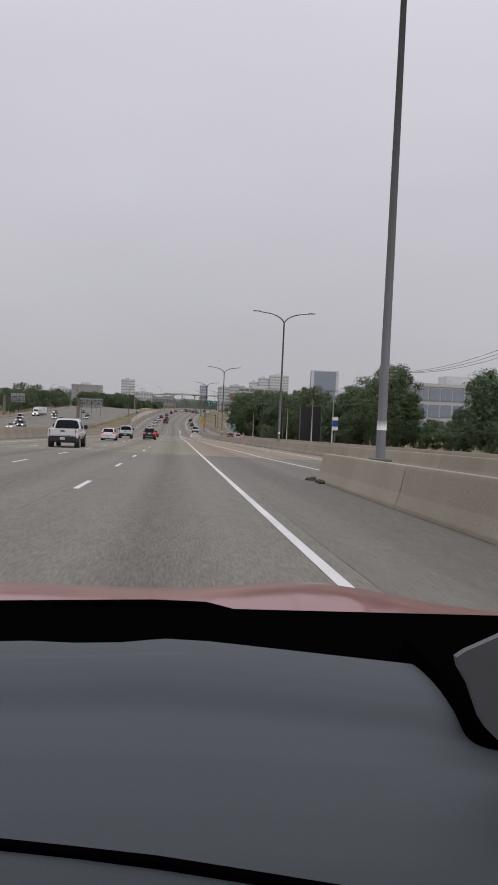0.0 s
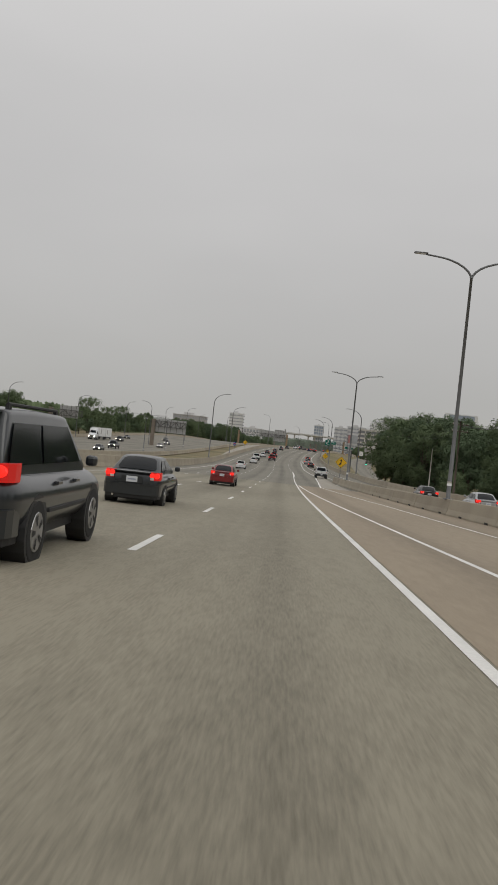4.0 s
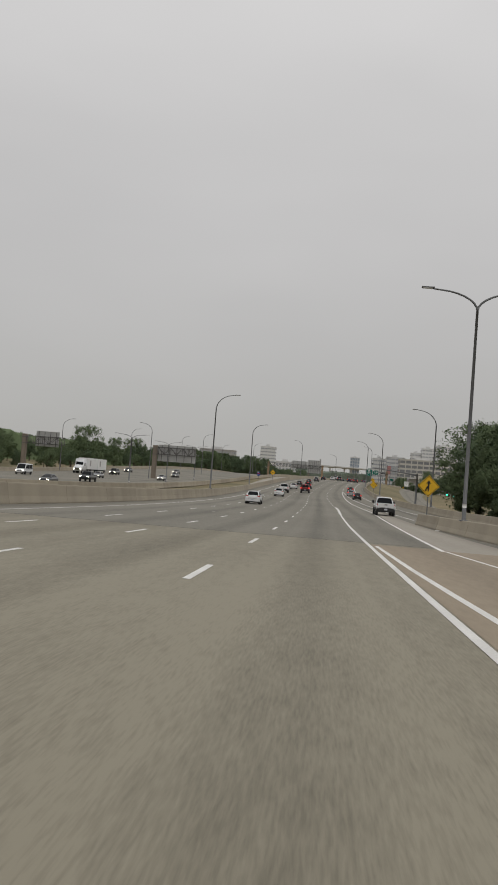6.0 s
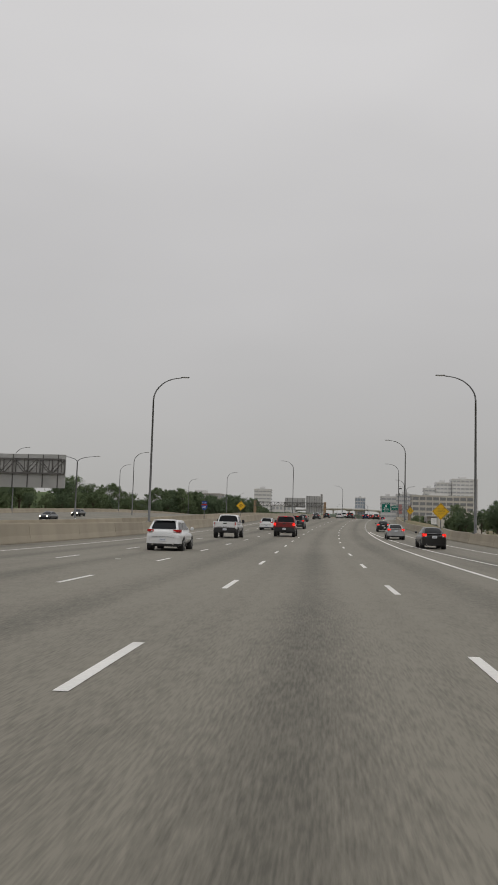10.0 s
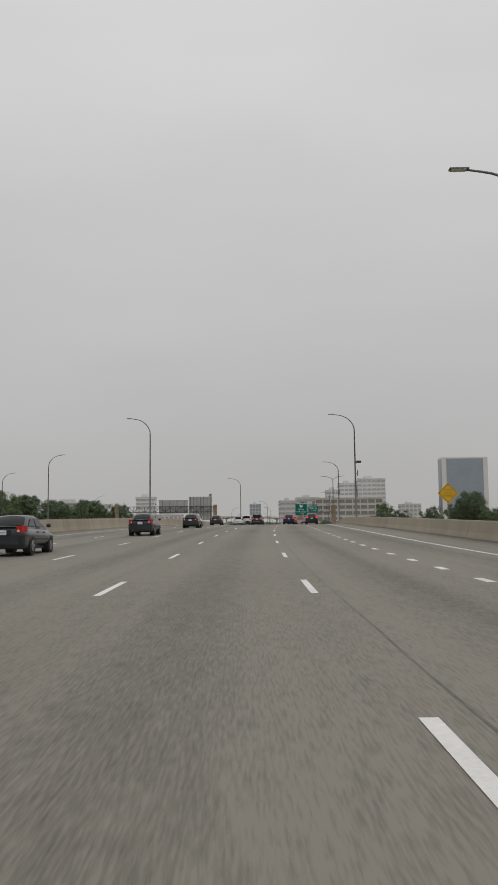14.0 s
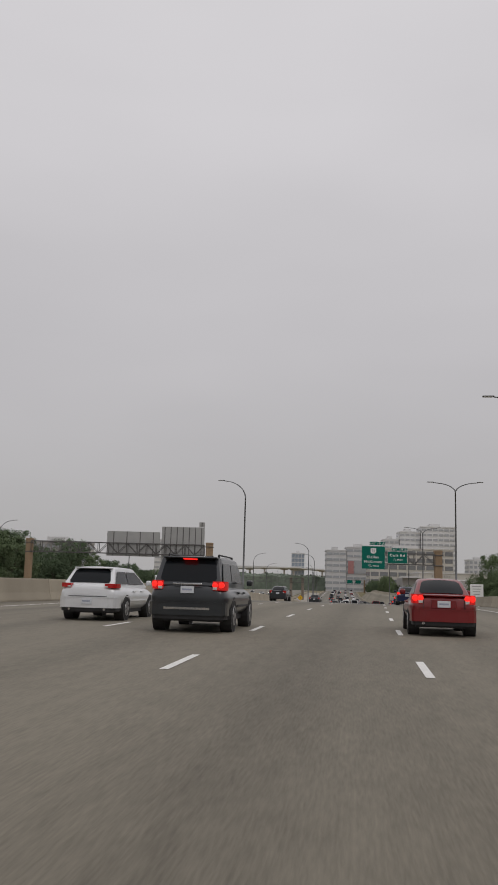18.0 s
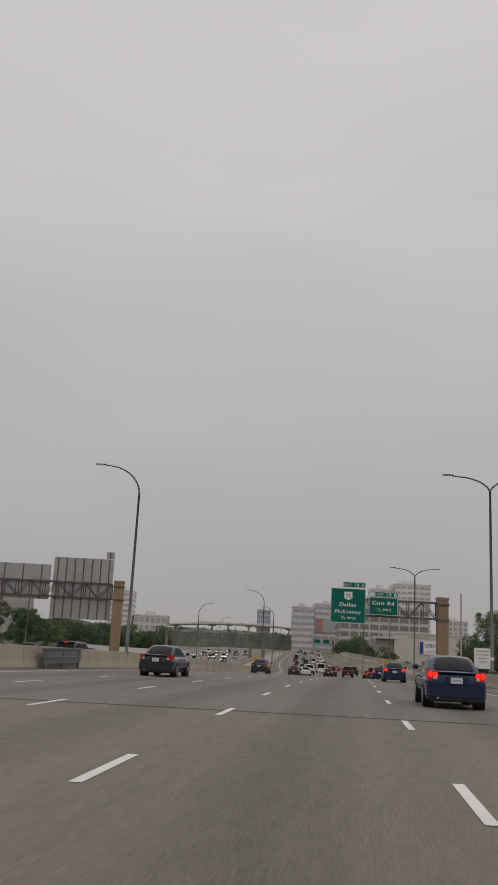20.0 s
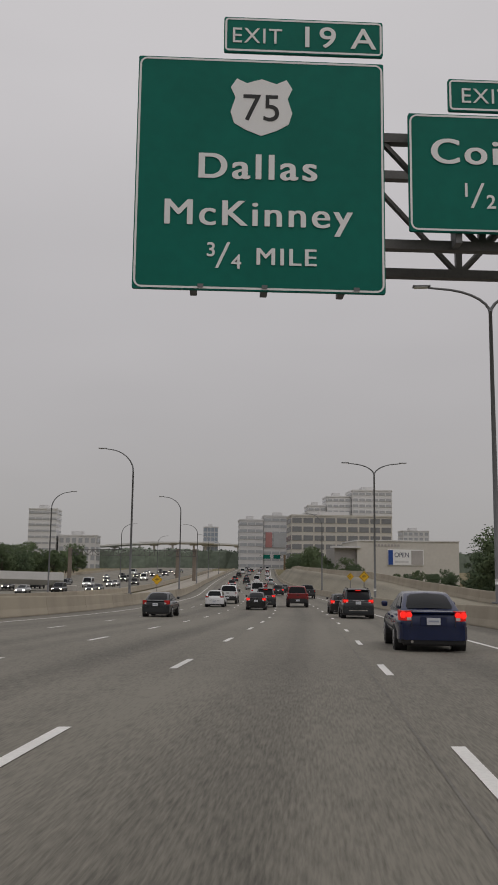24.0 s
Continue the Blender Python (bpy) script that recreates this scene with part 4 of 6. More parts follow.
def quad_panel(pts, thick, normal):
    """A thin pane from four corners, pushed out along normal."""
    bm = bmesh.new()
    nv = Vector(normal).normalized()
    a = [bm.verts.new(Vector(p) + nv * thick) for p in pts]
    b = [bm.verts.new(Vector(p)) for p in pts]
    bm.faces.new(a)
    bm.faces.new(b[::-1])
    for i in range(4):
        j = (i + 1) % 4
        bm.faces.new((a[j], a[i], b[i], b[j]))
    bmesh.ops.recalc_face_normals(bm, faces=bm.faces[:])
    return bm


def grid_mesh(rows, closed=False):
    """A sheet through rows of points."""
    bm = bmesh.new()
    vs = [[bm.verts.new(p) for p in r] for r in rows]
    n = len(vs[0])
    for a, b in zip(vs, vs[1:]):
        for k in range(n if closed else n - 1):
            bm.faces.new((a[k], a[(k + 1) % n], b[(k + 1) % n], b[k]))
    if closed:
        bm.faces.new(vs[0])
        bm.faces.new(vs[-1][::-1])
    bmesh.ops.recalc_face_normals(bm, faces=bm.faces[:])
    return bm


def smooth_rows(rows, per):
    """Rows of numbers, with per - 1 more between each two along a smooth curve."""
    out = []
    for i in range(len(rows) - 1):
        p0, p1, p2, p3 = (np.array(rows[min(max(i + d, 0), len(rows) - 1)], float) for d in (-1, 0, 1, 2))
        for k in range(per):
            f = k / per
            out.append(tuple(0.5 * (2 * p1 + (p2 - p0) * f + (2 * p0 - 5 * p1 + 4 * p2 - p3) * f * f + (3 * p1 - p0 - 3 * p2 + p3) * f ** 3)))
    out.append(tuple(float(v) for v in rows[-1]))
    return out


def body_shell(stations, per=3, belt=0.56, tumble=0.10, tuck=0.07):
    """A rounded car body through stations (y, half width, bottom, top), widest at the belt, leaning in above and below it."""
    rows = []
    for y, w, zb, zt in smooth_rows(stations, per):
        h, half = zt - zb, []
        for k in range(15):
            a = radians(-90 + 180 * k / 14)
            c, q = max(math.cos(a), 0.0) ** 0.36, math.sin(a)
            v = math.copysign(abs(q) ** 0.72, q)
            z = zb + h * (belt + v * ((1 - belt) if v > 0 else belt))
            half.append((w * c * (1 - (tumble if v > 0 else tuck) * v * v), z + (0.015 * (1 - c) if v > 0.9 else 0.0)))
        rows.append([(x, y, z) for x, z in half] + [(-x, y, z) for x, z in half[-2:0:-1]])
    return grid_mesh(rows, True)


def wheel(parent, x, y, r, w):
    s = 1 if x > 0 else -1
    bm = bmesh.new()
    tube(bm, ((x - s * w, y, r), (x - s * (w - 0.02), y, r), (x - s * 0.03, y, r), (x - s * 0.005, y, r), (x, y, r)), (r * 0.93, r, r, r * 0.97, r * 0.9), 20)
    t = part("wheel", bm, TYRE, parent, "", False)
    bm = bmesh.new()
    tube(bm, ((x - 0.02 * s, y, r), (x + s * 0.008, y, r)), (r * 0.66, r * 0.62), 14)
    part("rim", bm, RIM, t)
    # Black flats on the rim stand in for the shaded gaps between spokes.
    bm = bmesh.new()
    for k in range(5):
        a = 2 * math.pi * (k + 0.5) / 5
        c, q = math.cos(a), math.sin(a)
        bm.faces.new([bm.verts.new((x + s * 0.013, y + c * r * e - q * r * g, r + q * r * e + c * r * g)) for e, g in ((0.2, 0.05), (0.2, -0.05), (0.54, -0.11), (0.54, 0.11))])
    part("hub_cover", bm, TRIM_BLK, t)


SHAPES = {
    # l half length, w half width, sill, deck and hood heights; cab: rear base y, rear roof y, front roof y, front base y, base z, roof z, roof half width; wheel radius, axles
    "sedan": dict(l=2.23, w=0.835, sill=0.24, deck=1.0, hood=0.92, cab=(-1.66, -0.84, 0.05, 1.15, 0.955, 1.39, 0.55), r=0.315, ax=(-1.30, 1.33), tumble=0.11),
    "hatchback": dict(l=2.22, w=0.88, sill=0.24, deck=1.0, hood=0.95, cab=(-2.14, -1.66, 0.15, 1.30, 0.96, 1.475, 0.585), r=0.325, ax=(-1.3, 1.35), tumble=0.12),
    "suv": dict(l=2.40, w=0.955, sill=0.28, deck=1.10, hood=1.08, cab=(-2.36, -2.02, 0.35, 1.30, 1.06, 1.74, 0.70), r=0.37, ax=(-1.40, 1.45), tumble=0.09),
    "van": dict(l=2.75, w=1.0, sill=0.3, deck=1.15, hood=1.15, cab=(-2.72, -2.62, 1.1, 1.95, 1.12, 2.25, 0.86), r=0.36, ax=(-1.6, 1.75), tumble=0.05),
    "pickup": dict(l=2.9, w=1.0, sill=0.45, deck=1.25, hood=1.24, cab=(-0.62, -0.42, 0.75, 1.45, 1.2, 1.92, 0.74), r=0.41, ax=(-1.85, 1.85), tumble=0.05),
}


def plan_prism(outline, z0, z1, bevel=0.0):
    """A solid with an outline in x, y, from z0 to z1."""
    bm = bmesh.new()
    lo, hi = [bm.verts.new((x, y, z0)) for x, y in outline], [bm.verts.new((x, y, z1)) for x, y in outline]
    n = len(lo)
    for i in range(n):
        bm.faces.new((lo[i], lo[(i + 1) % n], hi[(i + 1) % n], hi[i]))
    bm.faces.new(lo[::-1])
    bm.faces.new(hi)
    bmesh.ops.recalc_face_normals(bm, faces=bm.faces[:])
    if bevel:
        bmesh.ops.bevel(bm, geom=[e for e in bm.edges if abs(e.verts[0].co.z - e.verts[1].co.z) < 1e-4], offset=bevel, segments=2, affect="EDGES")
    return bm


def ribbon(line, z0, z1, out, back):
    """A band that follows a plan line (x, y), standing out from it by out and reaching back into the body."""
    bm = bmesh.new()
    rows = []
    for x, y in line:
        rows.append([bm.verts.new((x, y - out, z0)), bm.verts.new((x, y - out, z1)), bm.verts.new((x * 0.94, y + back, z1)), bm.verts.new((x * 0.94, y + back, z0))])
    for a, b in zip(rows, rows[1:]):
        for k in range(4):
            bm.faces.new((a[k], a[(k + 1) % 4], b[(k + 1) % 4], b[k]))
    bm.faces.new(rows[0][::-1])
    bm.faces.new(rows[-1])
    bmesh.ops.recalc_face_normals(bm, faces=bm.faces[:])
    return bm


def vehicle(kind, paint, name, label, category, brake=False, oncoming=False, far=False, group="cars on the highway"):
    s = SHAPES[kind]
    l, w, sill, deck, hood, r = s["l"], s["w"], s["sill"], s["deck"], s["hood"], s["r"]
    rb, rr, fr, fb, bz, rz, rw = s["cab"]
    car = thing(name, label, category, group)
    low, boxy = sill + 0.08, kind in ("van", "pickup")
    wt = 0.93 if boxy else 0.85
    body = part("body", body_shell(((-l, w * (wt - 0.09), low + 0.16, deck - 0.16), (-l + 0.035, w * wt, low + 0.07, deck - 0.07), (-l + 0.13, w * (wt + 0.07), low, deck - 0.02), (-l + 0.42, w * 0.985, sill + 0.02, deck),
                                    (-l * 0.45, w, sill, bz + 0.03), (0, w, sill, bz + 0.02), (l * 0.45, w, sill, (bz + hood) / 2), (l * 0.72, w * 0.975, sill + 0.02, hood - 0.04), (l - 0.25, w * 0.92, sill + 0.05, hood - 0.13),
                                    (l - 0.08, w * 0.80, low, hood - 0.24), (l, w * 0.62, low + 0.12, hood - 0.38)), 3, 0.56, s["tumble"]), paint, car, "painted body", True)
    bw, tall = w * (0.95 if boxy else 0.83), rz - bz
    if kind == "pickup":
        part("bed_floor", boxes((-w * 0.78, w * 0.78, -l + 0.14, rb - 0.06, deck - 0.03, deck + 0.026)), TRIM_BLK, car, "dark open cargo bed")
        for x0, x1 in ((-w * 0.965, -w * 0.80), (w * 0.80, w * 0.965)):
            part("bed_side", boxes((x0, x1, -l + 0.06, rb, deck - 0.12, deck + 0.08), bevel=0.03), paint, car)
        tg = part("tailgate", boxes((-w * 0.80, w * 0.80, -l - 0.03, -l + 0.08, 0.78, deck + 0.07), bevel=0.03), paint, car, "tailgate")
        part("handle", boxes((-0.14, 0.14, -l - 0.05, -l - 0.02, deck - 0.12, deck - 0.03), bevel=0.008), TRIM_BLK, tg)
        part("panel_recess", boxes((-w * 0.66, w * 0.66, -l - 0.036, -l - 0.028, 0.88, 0.90)), TRIM_BLK, tg)
    # cabin: a rounded shell; height share g runs over the roof from the rear window's foot to the windscreen's
    prof = smooth_rows(((rb, 0.0), (rb + (rr - rb) * 0.48, 0.52), (rb + (rr - rb) * 0.88, 0.88), (rr + 0.10, 0.965), ((rr + fr) / 2, 1.0), (fr - 0.06, 0.975), (fr + (fb - fr) * 0.14, 0.88), (fr + (fb - fr) * 0.54, 0.50), (fb, 0.0)), 3)

    def width_at(g):
        return bw + (rw - bw) * g

    def crown(f, g):
        return 0.028 * (1 - f * f) * min(1.0, g * 2 + 0.2)

    rows = []
    for y, g in prof:
        g = max(g, 0.0)
        hw, z = width_at(g), bz + tall * g
        half = [(bw, bz - 0.07), (bw + (hw - bw) * 0.55, bz - 0.07 + (z - 0.06 * g - bz + 0.07) * 0.55), (hw + 0.006, z - 0.06 * g), (hw - 0.008, z - 0.022 * g), (hw - 0.045, z - 0.002 * g + 0.003), (hw * 0.6, z + crown(0.6, g)), (0.0, z + crown(0.0, g))]
        rows.append([(x, y, q) for x, q in half] + [(-x, y, q) for x, q in half[-2::-1]])
    cab = part("cabin", grid_mesh(rows), paint, car, "roof and pillars", True)

    def slope(y0, y1, g):
        """The y at which the end window's slope reaches height share g."""
        side = [p for p in prof if min(y0, y1) - 0.2 <= p[0] <= max(y0, y1) + 0.12]
        side.sort(key=lambda p: p[1])
        return float(np.interp(g, [p[1] for p in side], [p[0] for p in side]))

    def end_pane(nm, y0, y1, g0, g1, out, inset):
        rows_ = []
        for i in range(7):
            q = i / 6
            g = g0 + (g1 - g0) * q
            edge_in = inset + 0.05 * (max(0.0, 0.16 - q) / 0.16) ** 2 + 0.06 * (max(0.0, q - 0.84) / 0.16) ** 2
            hw = width_at(g) - edge_in
            rows_.append([(f * hw, slope(y0, y1, g) + out * 0.010, bz + tall * g + crown(f, g) + 0.012) for f in (-1, -0.66, -0.33, 0, 0.33, 0.66, 1)])
        part(nm, grid_mesh(rows_), GLASS_CAR, cab, "dark tinted glass", True)

    end_pane("rear_window", rb, rr, 0.10 if kind != "sedan" else 0.13, 0.86, -1, 0.10 if boxy else 0.11)
    end_pane("windscreen", fb, fr, 0.06, 0.87, 1, 0.085)
    ym = (rr + fr) / 2 + (0.0 if kind != "pickup" else -0.1)
    for sx in (-1, 1):
        for ya, yb in (((lambda g: slope(rb, rr, g) + 0.20), (lambda g: ym - 0.05)), ((lambda g: ym + 0.05), (lambda g: slope(fb, fr, g) - 0.16))):
            rows_ = []
            for g in (0.10, 0.34, 0.58, 0.80):
                hw = bw + (width_at(1.0) + 0.004 - bw) * g * 1.02 + 0.012
                rows_.append([(sx * hw, ya(g) + (yb(g) - ya(g)) * k / 3, bz + (tall - 0.02) * g) for k in range(4)])
            part("side_window", grid_mesh(rows_), GLASS_CAR, cab, "dark tinted glass")
    for ax in s["ax"]:
        for sx in (-1, 1):
            bm = bmesh.new()
            tube(bm, ((sx * (w - 0.28), ax, r + 0.01), (sx * (w - 0.004), ax, r + 0.01)), r * 1.16, 18)
            if far or oncoming:
                bm.free()
            else:
                part("wheel_arch", bm, TRIM_BLK, body)
            if oncoming or far:
                bm = bmesh.new()
                tube(bm, ((sx * (w - 0.2), ax, r), (sx * (w + 0.006), ax, r)), r, 14)
                part("wheel", bm, TYRE, car)
            else:
                wheel(car, sx * (w + 0.004), ax, r, 0.20)
    part("underbody", boxes((-w * 0.80, w * 0.80, -l + 0.14, l - 0.2, sill - 0.04, sill + 0.12)), TRIM_BLK, car, "dark underbody")
    if far:
        for sx in (-1, 1):
            x0, x1 = sorted((sx * w * 0.62, sx * w * 0.90))
            part("tail_lamp", boxes((x0, x1, -l - 0.01, -l + 0.15, deck - 0.24, deck - 0.03), bevel=0.02), TAIL_ON if brake else TAIL_OFF, car, "lit red tail lamp" if brake else "red tail lamp")
        part("rear_bumper", boxes((-w * 0.9, w * 0.9, -l - 0.04, -l + 0.12, low + 0.02, low + 0.28), bevel=0.03), paint, car)
        part("licence_plate", boxes((-0.155, 0.155, -l - 0.03, -l + 0.05, deck - 0.32, deck - 0.18)), PLATE, car, "pale licence plate")
        return car
    part("grille", boxes((-w * 0.45, w * 0.45, l - 0.16, l + 0.006, hood - 0.50, hood - 0.37), bevel=0.02), TRIM_BLK, car)
    for sx in (-1, 1):
        part("headlamp", boxes((min(sx * w * 0.45, sx * w * 0.80), max(sx * w * 0.45, sx * w * 0.80), l - 0.30, l - 0.045, hood - 0.40, hood - 0.24), bevel=0.03), HEAD_ON if oncoming else LENS, car, "lit headlamp" if oncoming else "headlamp")
    if oncoming:
        return car
    # tail: the plan line of the rear end, from one side round to the other
    tail_line = [(-w * 0.972, -l + 0.44), (-w * 0.962, -l + 0.26), (-w * 0.93, -l + 0.12), (-w * 0.86, -l + 0.035), (-w * 0.70, -l - 0.012), (-w * 0.4, -l - 0.032), (0, -l - 0.038)]
    tail_line += [(-x, y) for x, y in tail_line[-2::-1]]
    part("rear_bumper", ribbon([(x * 0.995, y) for x, y in tail_line], low + 0.02, low + 0.30, 0.035, 0.2), TRIM_BLK if kind == "pickup" else paint, car, "rear bumper", False)
    part("bumper_crease", ribbon([(x * 1.0, y) for x, y in tail_line[1:-1]], low + 0.295, low + 0.318, 0.045, 0.2), TRIM_BLK if kind == "pickup" else paint, car, "bumper step")
    part("valance", ribbon([(x * 0.955, y + 0.03) for x, y in tail_line], low - 0.07, low + 0.025, 0.02, 0.25), TRIM_BLK, car, "dark lower valance")
    part("front_bumper", plan_prism([(x * 0.90, -y - 0.02) for x, y in tail_line[::-1]], low + 0.02, low + 0.26, 0.03), paint, car)
    zt = {"sedan": deck - 0.115, "hatchback": deck - 0.05, "suv": deck - 0.04, "van": deck - 0.12, "pickup": deck - 0.16}[kind]
    th = {"sedan": 0.112, "hatchback": 0.058, "suv": 0.10, "van": 0.21, "pickup": 0.19}[kind]
    inner = {"sedan": 0.61, "hatchback": 0.55, "suv": 0.62, "van": 0.84, "pickup": 0.83}[kind]
    for sx in (-1, 1):
        line = [(sx * w * inner, -l - 0.006), (sx * w * 0.70, -l - 0.004), (sx * w * 0.82, -l + 0.030), (sx * w * 0.895, -l + 0.10), (sx * w * 0.935, -l + 0.24), (sx * w * 0.94, -l + 0.40)]
        line = [p for p in line if abs(p[0]) >= w * inner - 1e-6]
        tail = part("tail_lamp", ribbon(line, zt - th, zt + th, 0.014, 0.16), TAIL_GLOW if brake else TAIL_OFF, car, "lit red tail lamp" if brake else "red tail lamp")
        a = line[0][0]
        if brake:
            for q, rq in ((0.20, 0.80), (0.72, 0.86)):
                bx, by = a + (sx * w * 0.90 - a) * q, -l + 0.012 + 0.06 * q * q
                bm = bmesh.new()
                tube(bm, ((bx, by + 0.05, zt + th * 0.15), (bx, by - 0.040, zt + th * 0.15), (bx, by - 0.046, zt + th * 0.15)), (th * rq * 0.78, th * rq * 0.78, th * rq * 0.5), 12)
                part("bulb", bm, TAIL_ON, tail, "glowing red bulb")
        if not boxy:
            part("reverse_lamp", boxes((min(a, a + sx * 0.10), max(a, a + sx * 0.10), -l - 0.030, -l + 0.05, zt - th * 0.95, zt - th * 0.25), bevel=0.01), LENS, tail, "pale reversing lamp")
        mx = w + (0.20 if kind == "pickup" else 0.13)
        mh = 0.30 if kind == "pickup" else 0.15
        part("mirror", boxes((min(sx * (w - 0.03), sx * mx), max(sx * (w - 0.03), sx * mx), fb - 0.50, fb - 0.36, bz + 0.02, bz + 0.02 + mh), bevel=0.045), TRIM_BLK if kind == "pickup" else paint, car)
        for yy in (-0.55, 0.35) if kind != "pickup" else (0.15,):
            part("door_handle", boxes((min(sx * w * 0.95, sx * (w + 0.012)), max(sx * w * 0.95, sx * (w + 0.012)), yy - 0.1, yy + 0.1, bz - 0.18, bz - 0.14), bevel=0.006), paint, body)
        part("side_moulding", boxes((min(sx * w * 0.96, sx * (w + 0.008)), max(sx * w * 0.96, sx * (w + 0.008)), s["ax"][0] + r * 1.25, s["ax"][1] - r * 1.25, sill + 0.28, sill + 0.33), bevel=0.006), TRIM_BLK if kind != "hatchback" else paint, body)
    pz = {"sedan": deck - 0.235, "hatchback": low + 0.20, "suv": deck - 0.14, "van": 0.95, "pickup": low + 0.16}[kind]
    py = -l - (0.085 if kind in ("pickup", "hatchback") else 0.035)
    pl = part("licence_plate", boxes((-0.155, 0.155, py - 0.012, py + 0.05, pz - 0.08, pz + 0.08), bevel=0.006), PLATE, car, "pale licence plate")
    part("plate_bar", boxes((-0.115, 0.115, py - 0.016, py - 0.011, pz - 0.018, pz + 0.022)), INK, pl)
    if kind == "sedan":
        part("lid_edge", ribbon([(x * 0.80, y + 0.03) for x, y in tail_line[3:-3]], deck - 0.045, deck - 0.018, 0.045, 0.3), paint, car, "lip of the boot lid")
        part("plate_recess", boxes((-0.30, 0.30, -l - 0.020, -l + 0.05, deck - 0.34, deck - 0.13), bevel=0.01), paint, car)
        for sx in (-1, 1):
            part("lid_seam", boxes((sx * w * 0.595 - 0.006, sx * w * 0.595 + 0.006, -l - 0.024, -l + 0.05, low + 0.33, deck - 0.05)), TRIM_BLK, car)
    if kind in ("hatchback", "suv"):
        part("gate_seam", ribbon([(x * 0.80, y) for x, y in tail_line[3:-3]], low + 0.33, low + 0.342, 0.012, 0.1), TRIM_BLK, car)
        part("spoiler", boxes((-rw * 0.92, rw * 0.92, rr - 0.22, rr + 0.14, rz - 0.055, rz - 0.015), bevel=0.018), paint, car)
    if kind in ("hatchback", "sedan"):
        for x in (-0.5,) if kind == "sedan" else (-0.5, 0.5):
            part("exhaust", tubes((((x, -l - 0.04, low - 0.02), (x, -l + 0.25, low - 0.02)), 0.035), sides=8), CHROME, car)
    if kind == "suv":
        part("chrome_strip", boxes((-0.34, 0.34, -l - 0.050, -l + 0.0, deck - 0.03, deck + 0.01), bevel=0.01), CHROME, car)
        part("bumper_step", ribbon([(x * 0.78, y) for x, y in tail_line[3:-3]], low + 0.15, low + 0.20, 0.05, 0.1), CHROME, car)
        for sx in (-1, 1):
            part("roof_rail", tubes((((sx * rw * 0.86, rr + 0.25, rz + 0.045), (sx * rw * 0.86, fr - 0.1, rz + 0.045)), 0.02), sides=6), TRIM_BLK, car)
            for yy in (rr + 0.27, fr - 0.14):
                part("rail_foot", boxes((sx * rw * 0.86 - 0.02, sx * rw * 0.86 + 0.02, yy - 0.05, yy + 0.05, rz - 0.03, rz + 0.045)), TRIM_BLK, car)
    if brake and kind != "sedan":
        part("high_brake_lamp", boxes((-0.16, 0.16, rr - 0.235, rr + 0.02, rz - 0.085, rz - 0.062)), TAIL_ON, car, "lit high brake lamp")
    return car


def semi_truck():
    t = thing("semi_truck", "white semi truck with two box trailers on the opposite road", "truck")
    part("cab", hull(((-1.9, 1.2, 0.7, 3.4), (-1.7, 1.22, 0.6, 3.7), (0.2, 1.22, 0.6, 3.8), (0.5, 1.2, 0.6, 2.2), (1.9, 1.1, 0.6, 1.75), (2.3, 0.95, 0.6, 1.5))), P_WHITE, t, "white sleeper cab", True)
    part("windscreen", quad_panel([(-0.95, 0.52, 2.15), (0.95, 0.52, 2.15), (0.9, 0.3, 2.95), (-0.9, 0.3, 2.95)], 0.06, (0, 1, 0.3)), GLASS_CAR, t, "dark windscreen")
    part("grille", boxes((-0.6, 0.6, 2.25, 2.36, 0.8, 1.4), bevel=0.03), CHROME, t)
    for y0, y1 in ((-11.3, -2.6), (-20.4, -11.9)):
        tr = part("trailer", boxes((-1.28, 1.28, y0, y1, 1.15, 4.05), bevel=0.04), WHITE, t, "plain white box trailer")
        part("underframe", boxes((-0.9, 0.9, y0 + 0.3, y1 - 0.3, 0.85, 1.15)), TRIM_BLK, tr)
        for sx in (-1, 1):
            part("mark", prism(rounded(0.9, 1.5, 0.3, 4, 0, 2.7), -0.012, 0.012), FACADE_BROWN, tr, "small dark mark").matrix_basis = Matrix.Translation((sx * 1.285, (y0 + y1) / 2 + 2, 0)) @ Matrix.Rotation(radians(90), 4, "Z")
    for y in (1.3, -1.0, -2.1, -10.3, -12.8, -19.5):
        for sx in (-1, 1):
            wheel(t, sx * 1.22, y, 0.5, 0.35)
    for sx in (-1, 1):
        part("headlamp", boxes((sx * 0.85 - 0.14, sx * 0.85 + 0.14, 2.15, 2.32, 0.95, 1.2), bevel=0.03), HEAD_ON, t, "lit headlamp")
        part("mirror", boxes((sx * 1.45 - 0.1, sx * 1.45 + 0.1, 0.45, 0.6, 1.9, 2.7), bevel=0.03), TRIM_BLK, t)
        part("fuel_tank", boxes((sx * 1.0 - 0.2, sx * 1.0 + 0.2, -0.6, 0.7, 0.5, 0.95), bevel=0.06), CHROME, t)
    part("coupling", boxes((-0.3, 0.3, -12.0, -11.2, 0.9, 1.2), (-0.5, 0.5, -2.7, -1.8, 0.8, 1.3)), TRIM_BLK, t)
    t.matrix_basis = stand(392, -60, 0.02, 180)


PROTO = {}


